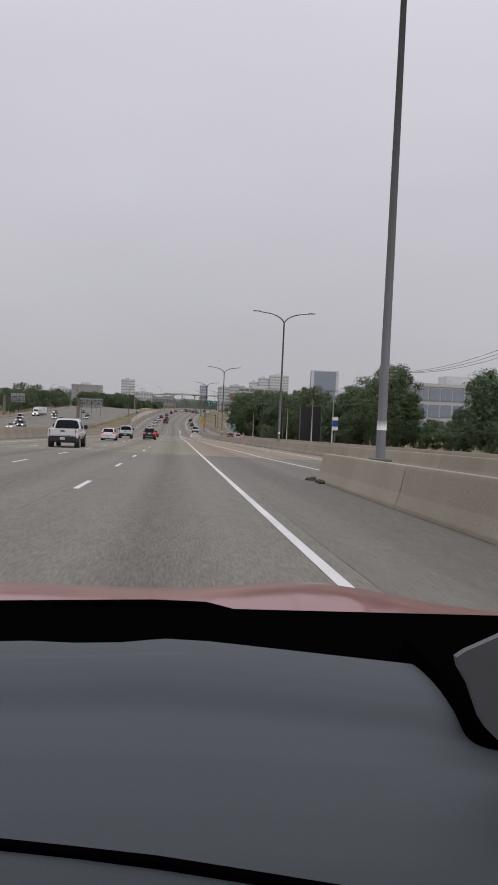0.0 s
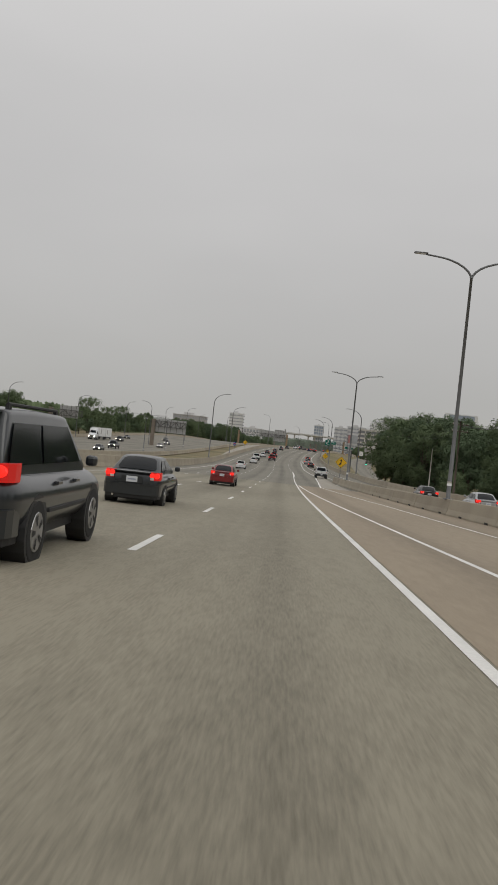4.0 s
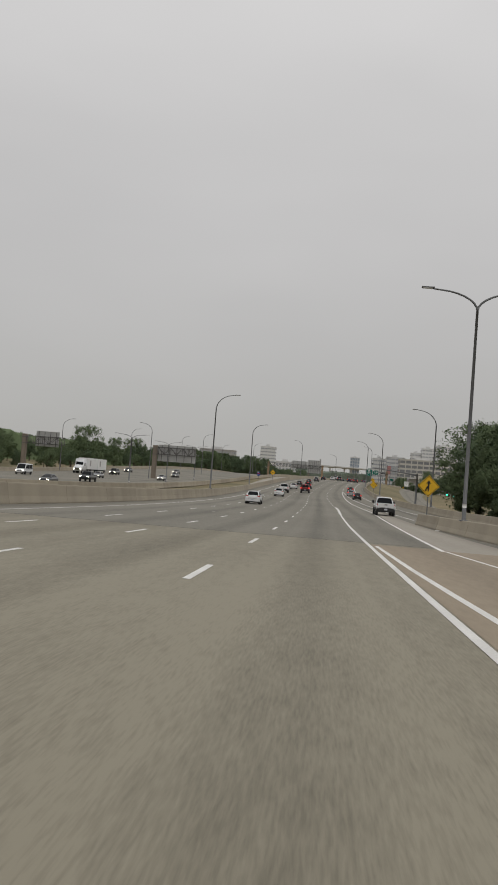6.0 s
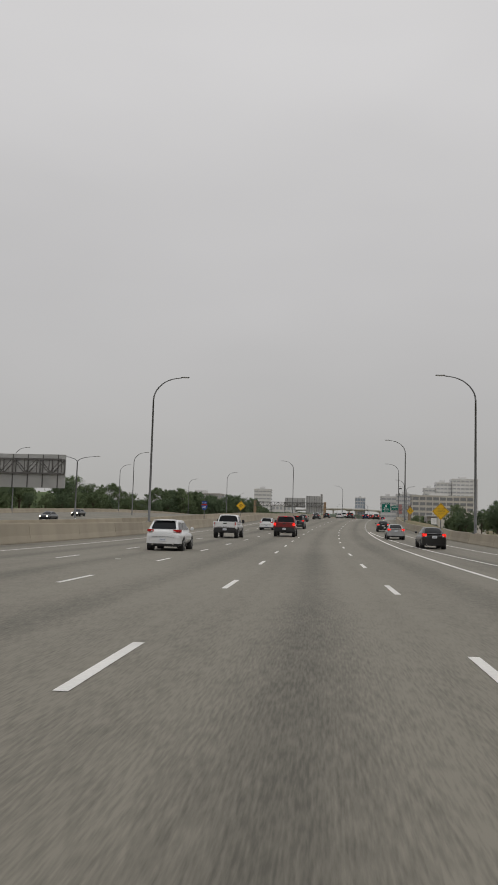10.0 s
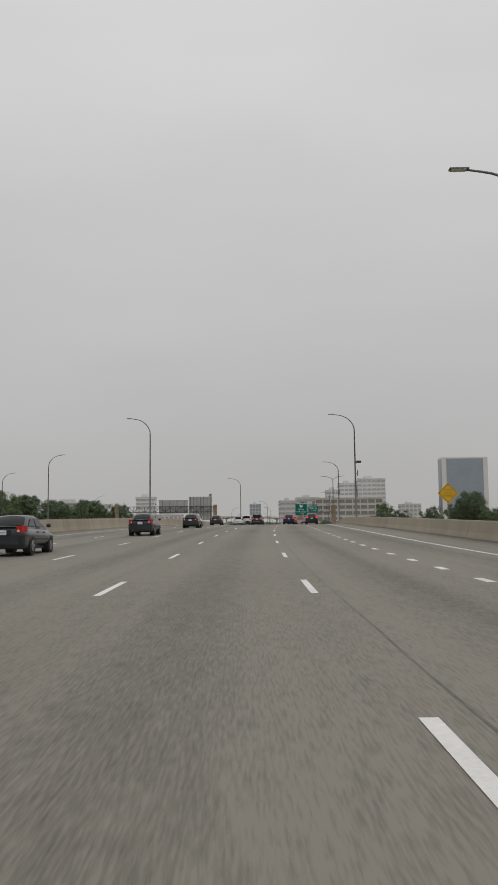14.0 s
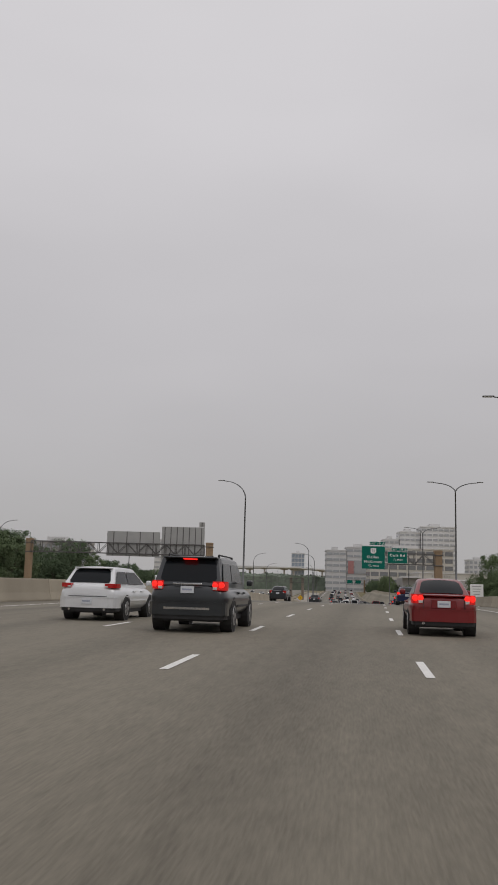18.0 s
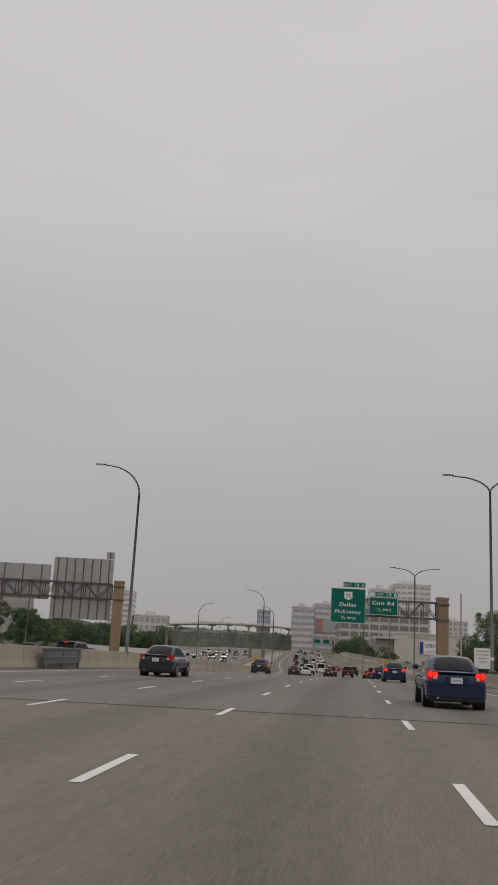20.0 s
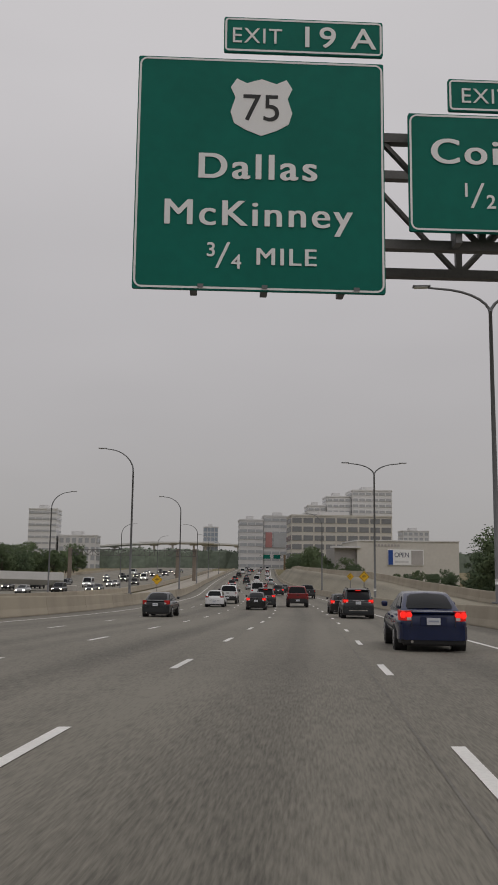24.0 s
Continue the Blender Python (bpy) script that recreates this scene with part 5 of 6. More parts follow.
def place_car(kind, paint, tint, y, u, brake=False, turn=0.0, oncoming=False, note="in a highway lane", dz=0.0, far=False):
    key = (kind, tint, brake, oncoming, far)
    names = {"sedan": "sedan", "hatchback": "hatchback_car", "suv": "suv", "van": "van", "pickup": "pickup_truck"}
    words = {"sedan": "sedan", "hatchback": "hatchback", "suv": "sport utility vehicle", "van": "van", "pickup": "pickup truck"}
    m = stand(y, u, dz, turn)
    label = "%s %s%s %s" % (tint, words[kind], " with lit brake lamps" if brake else (" with lit headlamps" if oncoming else ""), note)
    if key in PROTO:
        return tagged(copy_thing(PROTO[key], m), label)
    c = vehicle(kind, paint, names[kind], label, "truck" if kind == "pickup" else ("van" if kind == "van" else "car"), brake, oncoming, far)
    c.matrix_basis = m
    PROTO[key] = c
    return c


# each: kind, paint, tint, y of its rear, metres right of the lane line, brake lamps lit
OUTER = "in the outer lane"
for kind, paint, tint, y, u, brake, note in (
        # beside the first bridge
        ("pickup", P_WHITE, "white", 57.5, -5.3, False, ""),
        ("hatchback", P_WHITE, "white", 100.9, -5.7, True, ""), ("pickup", P_WHITE, "white", 130.8, -5.4, False, ""), ("suv", P_DARK, "charcoal", 128.0, -1.7, True, ""), ("sedan", P_DARK, "charcoal", 143, -2.1, True, ""),
        ("sedan", P_RED, "dark red", 176, -1.8, True, ""),
        # beside the entrance ramp
        ("hatchback", P_WHITE, "white", 273.8, -5.7, False, ""), ("pickup", P_RED, "dark red", 372, -1.4, True, ""),
        ("hatchback", P_WHITE, "white", 332.5, -5.3, False, ""), ("pickup", P_WHITE, "white", 362, -5.7, False, ""), ("sedan", P_DARK, "charcoal", 388, -2.0, True, ""),
        ("sedan", P_BLACK, "black", 349.5, 9.6, True, "on the entrance ramp"), ("sedan", P_SILVER, "silver", 373, 8.9, True, "on the entrance ramp"),
        # on the rise
        ("hatchback", P_WHITE, "white", 398.3, -5.3, False, ""), ("suv", P_DARK, "charcoal", 409.3, -2.1, True, ""), ("sedan", P_BLACK, "black", 406.4, 9.3, True, "in the lane that ends"),
        ("sedan", P_GREY, "grey-green", 433.5, -6.0, False, ""), ("sedan", P_BLACK, "black", 518, 8.0, True, "in the lane that ends"),
        ("sedan", P_GREY, "grey-green", 459.6, -5.0, False, ""), ("sedan", P_GREY, "grey-green", 491.5, -5.0, False, ""), ("hatchback", P_WHITE, "white", 505, -6.3, False, ""),
        ("sedan", P_GREY, "grey-green", 528.6, -5.8, False, ""), ("sedan", P_BLUE, "navy blue", 527.3, 4.85, True, OUTER), ("suv", P_DARK, "charcoal", 552, -1.3, True, ""), ("sedan", P_RED, "dark red", 553.5, 4.7, True, OUTER),
        ("hatchback", P_WHITE, "white", 556, -4.9, False, ""), ("pickup", P_WHITE, "white", 566, -4.6, False, ""),
        # on the second bridge and past it
        ("sedan", P_BLUE, "navy blue", 597.9, 5.4, True, OUTER), ("sedan", P_GREY, "grey-green", 614, -6.3, False, ""), ("sedan", P_BLUE, "navy blue", 637.6, 5.4, True, OUTER), ("sedan", P_GREY, "grey-green", 662, -7.0, False, ""),
        # beyond the end of the walk
        ("sedan", P_BLUE, "navy blue", 673.0, 5.2, True, OUTER), ("suv", P_DARK, "charcoal", 703.0, 5.15, True, OUTER), ("sedan", P_BLACK, "black", 713.5, 4.75, True, OUTER), ("pickup", P_RED, "dark red", 732.8, 2.0, False, ""),
        ("sedan", P_GREY, "grey-green", 702.5, -6.4, False, ""), ("hatchback", P_WHITE, "white", 730.9, -5.5, False, ""), ("pickup", P_WHITE, "white", 744, -5.0, False, ""), ("sedan", P_BLACK, "black", 722.8, -1.55, True, ""),
        ("suv", P_DARK, "charcoal", 731.5, -0.95, True, "")):
    place_car(kind, paint, tint, y + SHAPES[kind]["l"] - 0.7, u, brake, note=note or "in a highway lane")
# traffic thinning out down the valley
far_kinds = (("sedan", P_SILVER, "silver", False), ("suv", P_DARK, "charcoal", True), ("hatchback", P_WHITE, "white", False), ("sedan", P_DARK, "charcoal", False), ("van", P_WHITE, "white", False), ("suv", P_BLACK, "black", True), ("sedan", P_WHITE, "white", False), ("pickup", P_DARK, "charcoal", False), ("sedan", P_RED, "dark red", False), ("suv", P_SILVER, "silver", False))
frng = random.Random(12)
for i in range(36):
    kind, paint, tint, brake = far_kinds[(i * 7 + i // 4) % 10]
    place_car(kind, paint, tint, 766 + i * 11.5 + frng.uniform(-3, 3), (-5.5, 1.8, -1.8, 5.5)[(i * 3 + i // 5) % 4] + frng.uniform(-0.3, 0.3), brake, note="down the valley road", far=True)
for kind, paint, tint, y, u, brake in (("pickup", P_WHITE, "white", 269.5, 8.6, False), ("sedan", P_SILVER, "silver", 176, 15.2, True), ("sedan", P_BLACK, "black", 196, 14.9, True)):
    place_car(kind, paint, tint, y, u, brake, note="on the entrance ramp")
place_car("suv", P_DARK, "charcoal", 641, -18.9, True, note="behind the gate", dz=-0.02)
onc = (("sedan", P_DARK, "charcoal"), ("suv", P_BLACK, "black"), ("sedan", P_SILVER, "silver"), ("van", P_WHITE, "white"), ("pickup", P_DARK, "charcoal"), ("sedan", P_BLACK, "black"))
for i in range(64):
    kind, paint, tint = onc[(i * 5 + i // 3) % 6]
    y = 120 + i * 17.5 if i < 20 else 672 + (i - 20) * 8.8
    u = (-36.5, -40.2, -47.5, -53, -58.5)[(i * 3) % 5] if y < 660 else (-30, -33.7, -37.4, -41, -44.7, -48.4)[(i * 5 + i // 6) % 6]
    place_car(kind, paint, tint, y, u, False, 180.0, True, "on the opposite carriageway", 0.02)
semi_truck()


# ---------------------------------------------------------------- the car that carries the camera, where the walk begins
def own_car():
    c = thing("red_car", "faded red car with a dark grey dashboard", "car")
    SOFT = mat("dash_soft_plastic", (0.051, 0.063, 0.071), 0.6, var=0.06, scale=0.3, fine=260, bump=0.03)
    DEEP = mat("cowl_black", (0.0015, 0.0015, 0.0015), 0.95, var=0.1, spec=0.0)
    xs = [-0.75 + 0.05 * i for i in range(31)]
    prof = ((0.38, -0.60), (0.40, -0.42), (0.44, -0.34), (0.50, -0.293), (0.545, -0.274), (0.60, -0.263), (0.68, -0.2525), (0.74, -0.2505), (0.775, -0.2515), (0.79, -0.2505), (0.803, -0.245), (0.82, -0.2385), (0.84, -0.235), (0.865, -0.2315), (0.90, -0.230), (0.94, -0.230), (0.97, -0.2315), (1.02, -0.246), (1.05, -0.29))

    def dash_z(x, y):
        z = float(np.interp(y, [p[0] for p in prof], [p[1] for p in prof]))
        lean = min(max((y - 0.5) / 0.3, 0.0), 1.0)
        return z - 0.09 * lean * max(x - 0.02, 0.0) - 0.05 * lean * max(-0.03 - x, 0.0) - 0.006 * math.exp(-((x + 0.07) / 0.05) ** 2) * (1.0 if y > 0.9 else 0.0)

    bm = bmesh.new()
    ys_ = [0.38, 0.39, 0.40, 0.42, 0.44, 0.47, 0.5, 0.52] + [0.54 + 0.0098 * i for i in range(53)]
    rows = [[bm.verts.new((x, y, dash_z(x, y))) for x in xs] for y in ys_]
    for a, b in zip(rows, rows[1:]):
        for k in range(len(xs) - 1):
            bm.faces.new((a[k], a[k + 1], b[k + 1], b[k]))
    part("dashboard", bm, SOFT, c, "dark grey soft dashboard top", True)
    bm = bmesh.new()
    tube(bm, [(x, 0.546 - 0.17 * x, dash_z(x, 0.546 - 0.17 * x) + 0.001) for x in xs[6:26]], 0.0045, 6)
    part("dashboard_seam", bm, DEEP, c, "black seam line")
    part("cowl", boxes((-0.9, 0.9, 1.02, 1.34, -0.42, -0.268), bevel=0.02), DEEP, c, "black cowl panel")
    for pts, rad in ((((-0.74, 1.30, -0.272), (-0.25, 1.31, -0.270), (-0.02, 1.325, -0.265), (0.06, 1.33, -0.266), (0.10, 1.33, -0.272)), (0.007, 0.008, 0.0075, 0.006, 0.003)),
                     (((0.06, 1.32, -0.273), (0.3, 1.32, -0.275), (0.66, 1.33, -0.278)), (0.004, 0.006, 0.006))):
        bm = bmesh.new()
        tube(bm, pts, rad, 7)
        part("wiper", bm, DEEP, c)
    bm = bmesh.new()
    xs2 = [-0.86 + 0.04525 * i for i in range(39)]
    prof = ((1.32, -0.300), (1.5, -0.305), (1.75, -0.325), (1.95, -0.355), (2.1, -0.41), (2.2, -0.55), (2.23, -0.85))
    rows = [[bm.verts.new((x, y, z - 0.055 * x * x + 0.030 * math.exp(-((x - 0.33) / 0.20) ** 2) + 0.014 * math.exp(-((x + 0.42) / 0.24) ** 2))) for x in xs2] for y, z in prof]
    for a, b in zip(rows, rows[1:]):
        for k in range(len(xs2) - 1):
            bm.faces.new((a[k], a[k + 1], b[k + 1], b[k]))
    part("hood", bm, P_HOOD, c, "faded red hood with two raised creases", True)
    part("washer_nozzle", boxes((0.315, 0.345, 1.52, 1.55, -0.31, -0.298), bevel=0.006), TRIM_BLK, c)
    for sx in (-1, 1):
        part("fender", boxes((sx * 0.87 - 0.05, sx * 0.87 + 0.05, 0.9, 2.15, -1.0, -0.44), bevel=0.04), P_HOOD, c)
        wheel(c, sx * 0.93, 1.75, 0.33, 0.22)
    TRIM_GREY = mat("grey_pillar_trim", (0.13, 0.135, 0.14), 0.6, var=0.08, scale=0.2, fine=90)
    part("pillar_trim", prism([(0.229, -0.168), (0.231, -0.176), (0.240, -0.19), (0.250, -0.215), (0.256, -0.224), (0.268, -0.235), (0.42, -0.31), (0.42, -0.06), (0.262, -0.151), (0.236, -0.163)], 0.660, 0.668), TRIM_GREY, c, "grey windscreen pillar trim")
    # Unseen roof, headliner, doors, pillars and rear panel, added to block sky light.
    part("roof", boxes((-1.0, 0.52, -1.3, 0.12, 0.34, 0.40), bevel=0.02), P_HOOD, c, "unseen red roof panel shading the dashboard")
    part("headliner", boxes((-0.98, 0.50, -1.28, 0.10, 0.325, 0.338)), TRIM_GREY, c, "grey headliner")
    for x in (-1.02, 0.52):
        part("door", boxes((x - 0.04, x + 0.04, -1.3, 0.86, -1.0, -0.20), bevel=0.02), P_HOOD, c, "red door")
        part("window_pillar", tubes((((x, 0.84, -0.21), (x * 0.98, 0.09, 0.35)), 0.045), (((x, -1.26, -0.21), (x * 0.98, -1.26, 0.35)), 0.05), sides=8), TRIM_GREY, c)
    part("rear_panel", boxes((-1.0, 0.52, -1.36, -1.29, -1.0, 0.34)), P_HOOD, c)
    for x in (-0.62, 0.12):
        part("seat", boxes((x - 0.24, x + 0.24, -0.78, -0.64, -0.7, 0.05), (x - 0.24, x + 0.24, -0.66, -0.1, -0.72, -0.56), bevel=0.03), SOFT, c, "grey fabric seat")
    # Near-black box added to shade the dashboard's right end; no such part is visible.
    part("door_card", boxes((0.285, 0.47, 0.74, 1.05, -0.9, -0.235), bevel=0.02), DEEP, c, "black box added to darken the dashboard corner")
    part("floor_pan", boxes((-1.0, 0.8, -1.3, 2.1, -1.08, -1.0)), TRIM_BLK, c)
    part("axle", tubes((((-0.9, 1.75, -0.97), (0.9, 1.75, -0.97)), 0.04)), TRIM_BLK, c)
    for o in c.children:
        if o.name.startswith("wheel"):
            o.matrix_basis = Matrix.Translation((0, 0, -1.30))
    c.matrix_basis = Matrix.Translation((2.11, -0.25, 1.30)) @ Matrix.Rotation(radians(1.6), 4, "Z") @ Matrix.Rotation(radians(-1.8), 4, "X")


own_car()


# ---------------------------------------------------------------- trees
def tree(seed, h, spread, leaf, leaves, lsize):
    rng = random.Random(seed)
    t = thing("tree", "broad leafy green tree beside the highway", "tree", "roadside trees")
    bm = bmesh.new()
    tube(bm, ((0, 0, -0.5), (0.1, 0.05, h * 0.18), (0.0, 0.12, h * 0.4), (0.1, 0.0, h * 0.7)), (0.03 * h, 0.024 * h, 0.017 * h, 0.005 * h), 8)
    blobs = []
    for k in range(9):
        a, q = rng.uniform(0, 6.28), rng.uniform(0.3, 1.0)
        z0, z1 = h * rng.uniform(0.2, 0.5), h * rng.uniform(0.42, 0.9)
        rr = spread * q * (1.1 - 0.45 * z1 / h)
        p = (math.cos(a) * rr, math.sin(a) * rr, z1)
        tube(bm, ((0, 0.05, z0), (p[0] * 0.5, p[1] * 0.5, (z0 + z1) * 0.52), p), (0.010 * h, 0.007 * h, 0.003 * h), 5)
        blobs.append((Vector(p), h * rng.uniform(0.13, 0.24)))
    blobs.append((Vector((0, 0, h * 0.83)), h * 0.18))
    for k in range(7):
        a = rng.uniform(0, 6.28)
        blobs.append((Vector((math.cos(a) * spread * 0.75, math.sin(a) * spread * 0.75, h * rng.uniform(0.26, 0.5))), h * rng.uniform(0.12, 0.18)))
    part("trunk", bm, BARK, t, "", True)
    # small clumps over the big ones give the crown its lumps and gaps
    small = []
    for c, r in blobs:
        for k in range(7):
            d = Vector((rng.gauss(0, 1), rng.gauss(0, 1), rng.gauss(0.35, 0.8))).normalized()
            small.append((c + d * r * rng.uniform(0.75, 1.12), r * rng.uniform(0.26, 0.46)))
    mid = Vector((0, 0, h * 0.48))
    verts, faces, normals = [], [], []
    for k in range(leaves):
        c, r = small[rng.randrange(len(small))] if rng.random() < 0.72 else blobs[rng.randrange(len(blobs))]
        d = Vector((rng.gauss(0, 1), rng.gauss(0, 1), rng.gauss(0.15, 0.85))).normalized()
        p = c + d * r * (rng.random() ** 0.4) * rng.uniform(0.85, 1.1)
        p.z = max(p.z, h * 0.08)
        n = (d + Vector((rng.gauss(0, 0.5), rng.gauss(0, 0.5), rng.gauss(0, 0.5)))).normalized()
        v_ = n.cross(Vector((rng.random() - 0.5, rng.random() - 0.5, 1))).normalized() * lsize * rng.uniform(0.6, 1.3)
        u = n.cross(v_).normalized() * lsize * rng.uniform(0.6, 1.3)
        b = len(verts)
        verts += [p - v_ * 0.6, p - u * 0.5 + v_ * 0.1, p + v_ * 0.75, p + u * 0.55 - v_ * 0.1]
        faces.append((b, b + 1, b + 2, b + 3))
        shade = (d * 0.75 + (p - mid).normalized() * 0.55 + n * 0.25).normalized()
        normals += [shade] * 4
    me = bpy.data.meshes.new("crown")
    me.from_pydata(verts, [], faces)
    for f in me.polygons:
        f.use_smooth = True
    me.normals_split_custom_set_from_vertices(normals)
    me.materials.append(leaf)
    cr = new("crown", me)
    cr.parent = t
    return t


TREES = [tree(3, 12.0, 4.6, LEAF_A, 22000, 0.19), tree(8, 11.0, 5.2, LEAF_B, 22000, 0.19), tree(15, 9.5, 4.2, LEAF_A, 18000, 0.18), tree(23, 13.0, 4.4, LEAF_B, 22000, 0.2)]
trng = random.Random(5)
spots = []
for i in range(44):                      # right-hand grove before the junction
    f = trng.random()
    spots.append((95 + f * 225, 50 - 23 * f + trng.uniform(0, 26), trng.uniform(1.15, 1.5)))
spots += [(148, 39, 1.2), (152, 43.5, 1.15), (139, 51, 1.3), (134, 47.5, 1.25), (172, 41, 1.15), (186, 40, 1.2), (226, 36.5, 1.15), (236, 38, 1.1), (776, 33, 1.05), (905, 36, 0.36), (910, 40, 0.34), (915, 44, 0.36), (920, 48, 0.38), (925, 52, 0.5), (900, 56, 0.6), (890, 50, 0.42), (880, 47, 0.36), (870, 44, 0.34), (930, 30, 0.7), (935, 26, 0.65), (925, 33, 0.6), (940, 22, 0.6), (317, 27, 1.25), (309, 29, 1.3), (300, 27.5, 1.2), (292, 31, 1.3), (284, 28, 1.25), (120, 47, 1.0), (104, 62, 1.1), (150, 44, 1.05), (400, 48, 0.55), (412, 55, 0.6), (428, 50, 0.55), (440, 60, 0.6)]
for i in range(30):                      # shrubs at the grove's edge
    f = i / 29
    spots.append((112 + f * 205 + trng.uniform(-3, 3), 46 - 20 * f + trng.uniform(-2, 3), trng.uniform(0.38, 0.6)))
for i in range(26):                      # low trees right of the rising road
    spots.append((505 + i * 8.4 + trng.uniform(-4, 4), trng.uniform(36, 72), trng.uniform(0.8, 1.05)))
spots += [(764, 33.0, 1.3), (786, 36.5, 0.9), (738, 37, 1.25), (800, 38, 0.6), (750, 35, 1.1), (815, 40, 0.5), (835, 41, 0.45), (855, 42, 0.45), (880, 43, 0.4)]
for i in range(74):                      # far side of the opposite road
    spots.append((90 + i * 8.3 + trng.uniform(-4, 4), -trng.uniform(82, 128), trng.uniform(0.7, 1.2)))
for i in range(52):                      # undergrowth beyond the opposite road
    spots.append((120 + i * 11.2 + trng.uniform(-4, 4), -trng.uniform(75, 84), trng.uniform(0.42, 0.62)))
for i in range(22):
    spots.append((700 + i * 14 + trng.uniform(-5, 5), -trng.uniform(72, 100), trng.uniform(0.7, 1.1)))
for i in range(34):
    spots.append((800 + i * 6 + trng.uniform(-5, 5), -trng.uniform(70, 92), trng.uniform(0.75, 1.0)))
for i in range(26):                      # around the offices
    spots.append((960 + i * 7 + trng.uniform(-5, 5), 17 + trng.uniform(0, 22), trng.uniform(0.6, 0.95)))
for i in range(12):                      # tall trees at the left where the road climbs
    spots.append((640 + i * 11 + trng.uniform(-4, 4), -trng.uniform(72, 82), trng.uniform(1.05, 1.3)))
spots = [q for q in spots if not (q[0] < 225 and 0.275 < q[1] / q[0] < 0.385 and q[2] > 0.62)]
for i, (y, u, k) in enumerate(spots):
    m = Matrix.Translation(at(y, u, drop(y, u))) @ Matrix.Rotation(trng.uniform(0, 6.28), 4, "Z") @ Matrix.Diagonal((k * trng.uniform(0.9, 1.15), k * trng.uniform(0.9, 1.15), k, 1))
    if i < 4:
        first = [*first, m] if i else [m]
    else:
        copy_thing(TREES[trng.randrange(4)], m)
for t_, m in zip(TREES, first):
    t_.matrix_basis = m


def far_woods(name, regions, material, label):
    """Woods too far to count: a rolling canopy closed to the ground, roughened with leaf clumps."""
    rng = random.Random(77)
    verts, faces = [], []
    for x0, x1, y0, y1, top, d in regions:
        nx, ny = int((x1 - x0) / d), int((y1 - y0) / d)
        base = len(verts)
        for j in range(ny + 1):
            for i in range(nx + 1):
                x, y = x0 + i * d + rng.uniform(-0.3, 0.3) * d, y0 + j * d + rng.uniform(-0.3, 0.3) * d
                edge_ = min(i, j, nx - i, ny - j)
                z = top * (1 + 0.28 * noise.noise(Vector((x * 0.018, y * 0.018, 0))) + 0.22 * noise.noise(Vector((x * 0.09, y * 0.09, 3)))) + rng.uniform(-1.1, 1.1)
                verts.append(Vector((x, y, station(min(y, 1300), ZL) + (z if edge_ > 0 else -2.5))))
        for j in range(ny):
            for i in range(nx):
                k = base + j * (nx + 1) + i
                faces.append((k, k + 1, k + nx + 2, k + nx + 1))
                for _ in range(5 if j < 5 else 3):
                    f, g = rng.random(), rng.random()
                    p = verts[k].lerp(verts[k + 1], f).lerp(verts[k + nx + 1].lerp(verts[k + nx + 2], f), g) + Vector((0, 0, rng.uniform(-0.4, 0.9)))
                    r = rng.uniform(0.5, 1.2) * (0.5 if j == 0 else 1.0)
                    n_ = Vector((rng.gauss(0, 1), -abs(rng.gauss(0, 1)), rng.gauss(0.4, 0.8))).normalized()
                    sv = n_.cross(Vector((0.1, 0.2, 1))).normalized() * r
                    uv_ = n_.cross(sv).normalized() * r * 0.8
                    q = len(verts)
                    verts += [p - sv, p - uv_, p + sv, p + uv_]
                    faces.append((q, q + 1, q + 2, q + 3))
    me = bpy.data.meshes.new(name)
    me.from_pydata(verts, [], faces)
    me.materials.append(material)
    tagged(new(name, me), label, "woods", "", "stuff")


far_woods("far_woods", ((-260, -142, 140, 900, 9.5, 4.5),), LEAF_B, "thick green woods beyond the opposite road")
far_woods("far_woods", ((-520, -130, 905, 1160, 14, 8), (-900, -330, 500, 900, 19, 10), (-700, -40, 1420, 1600, 15, 11), (-128, 60, 1245, 1325, 11, 7), (60, 330, 1260, 1330, 12, 7), (150, 330, 480, 900, 9, 7)),
          LEAF_FAR, "dull green woods in the hazy distance")


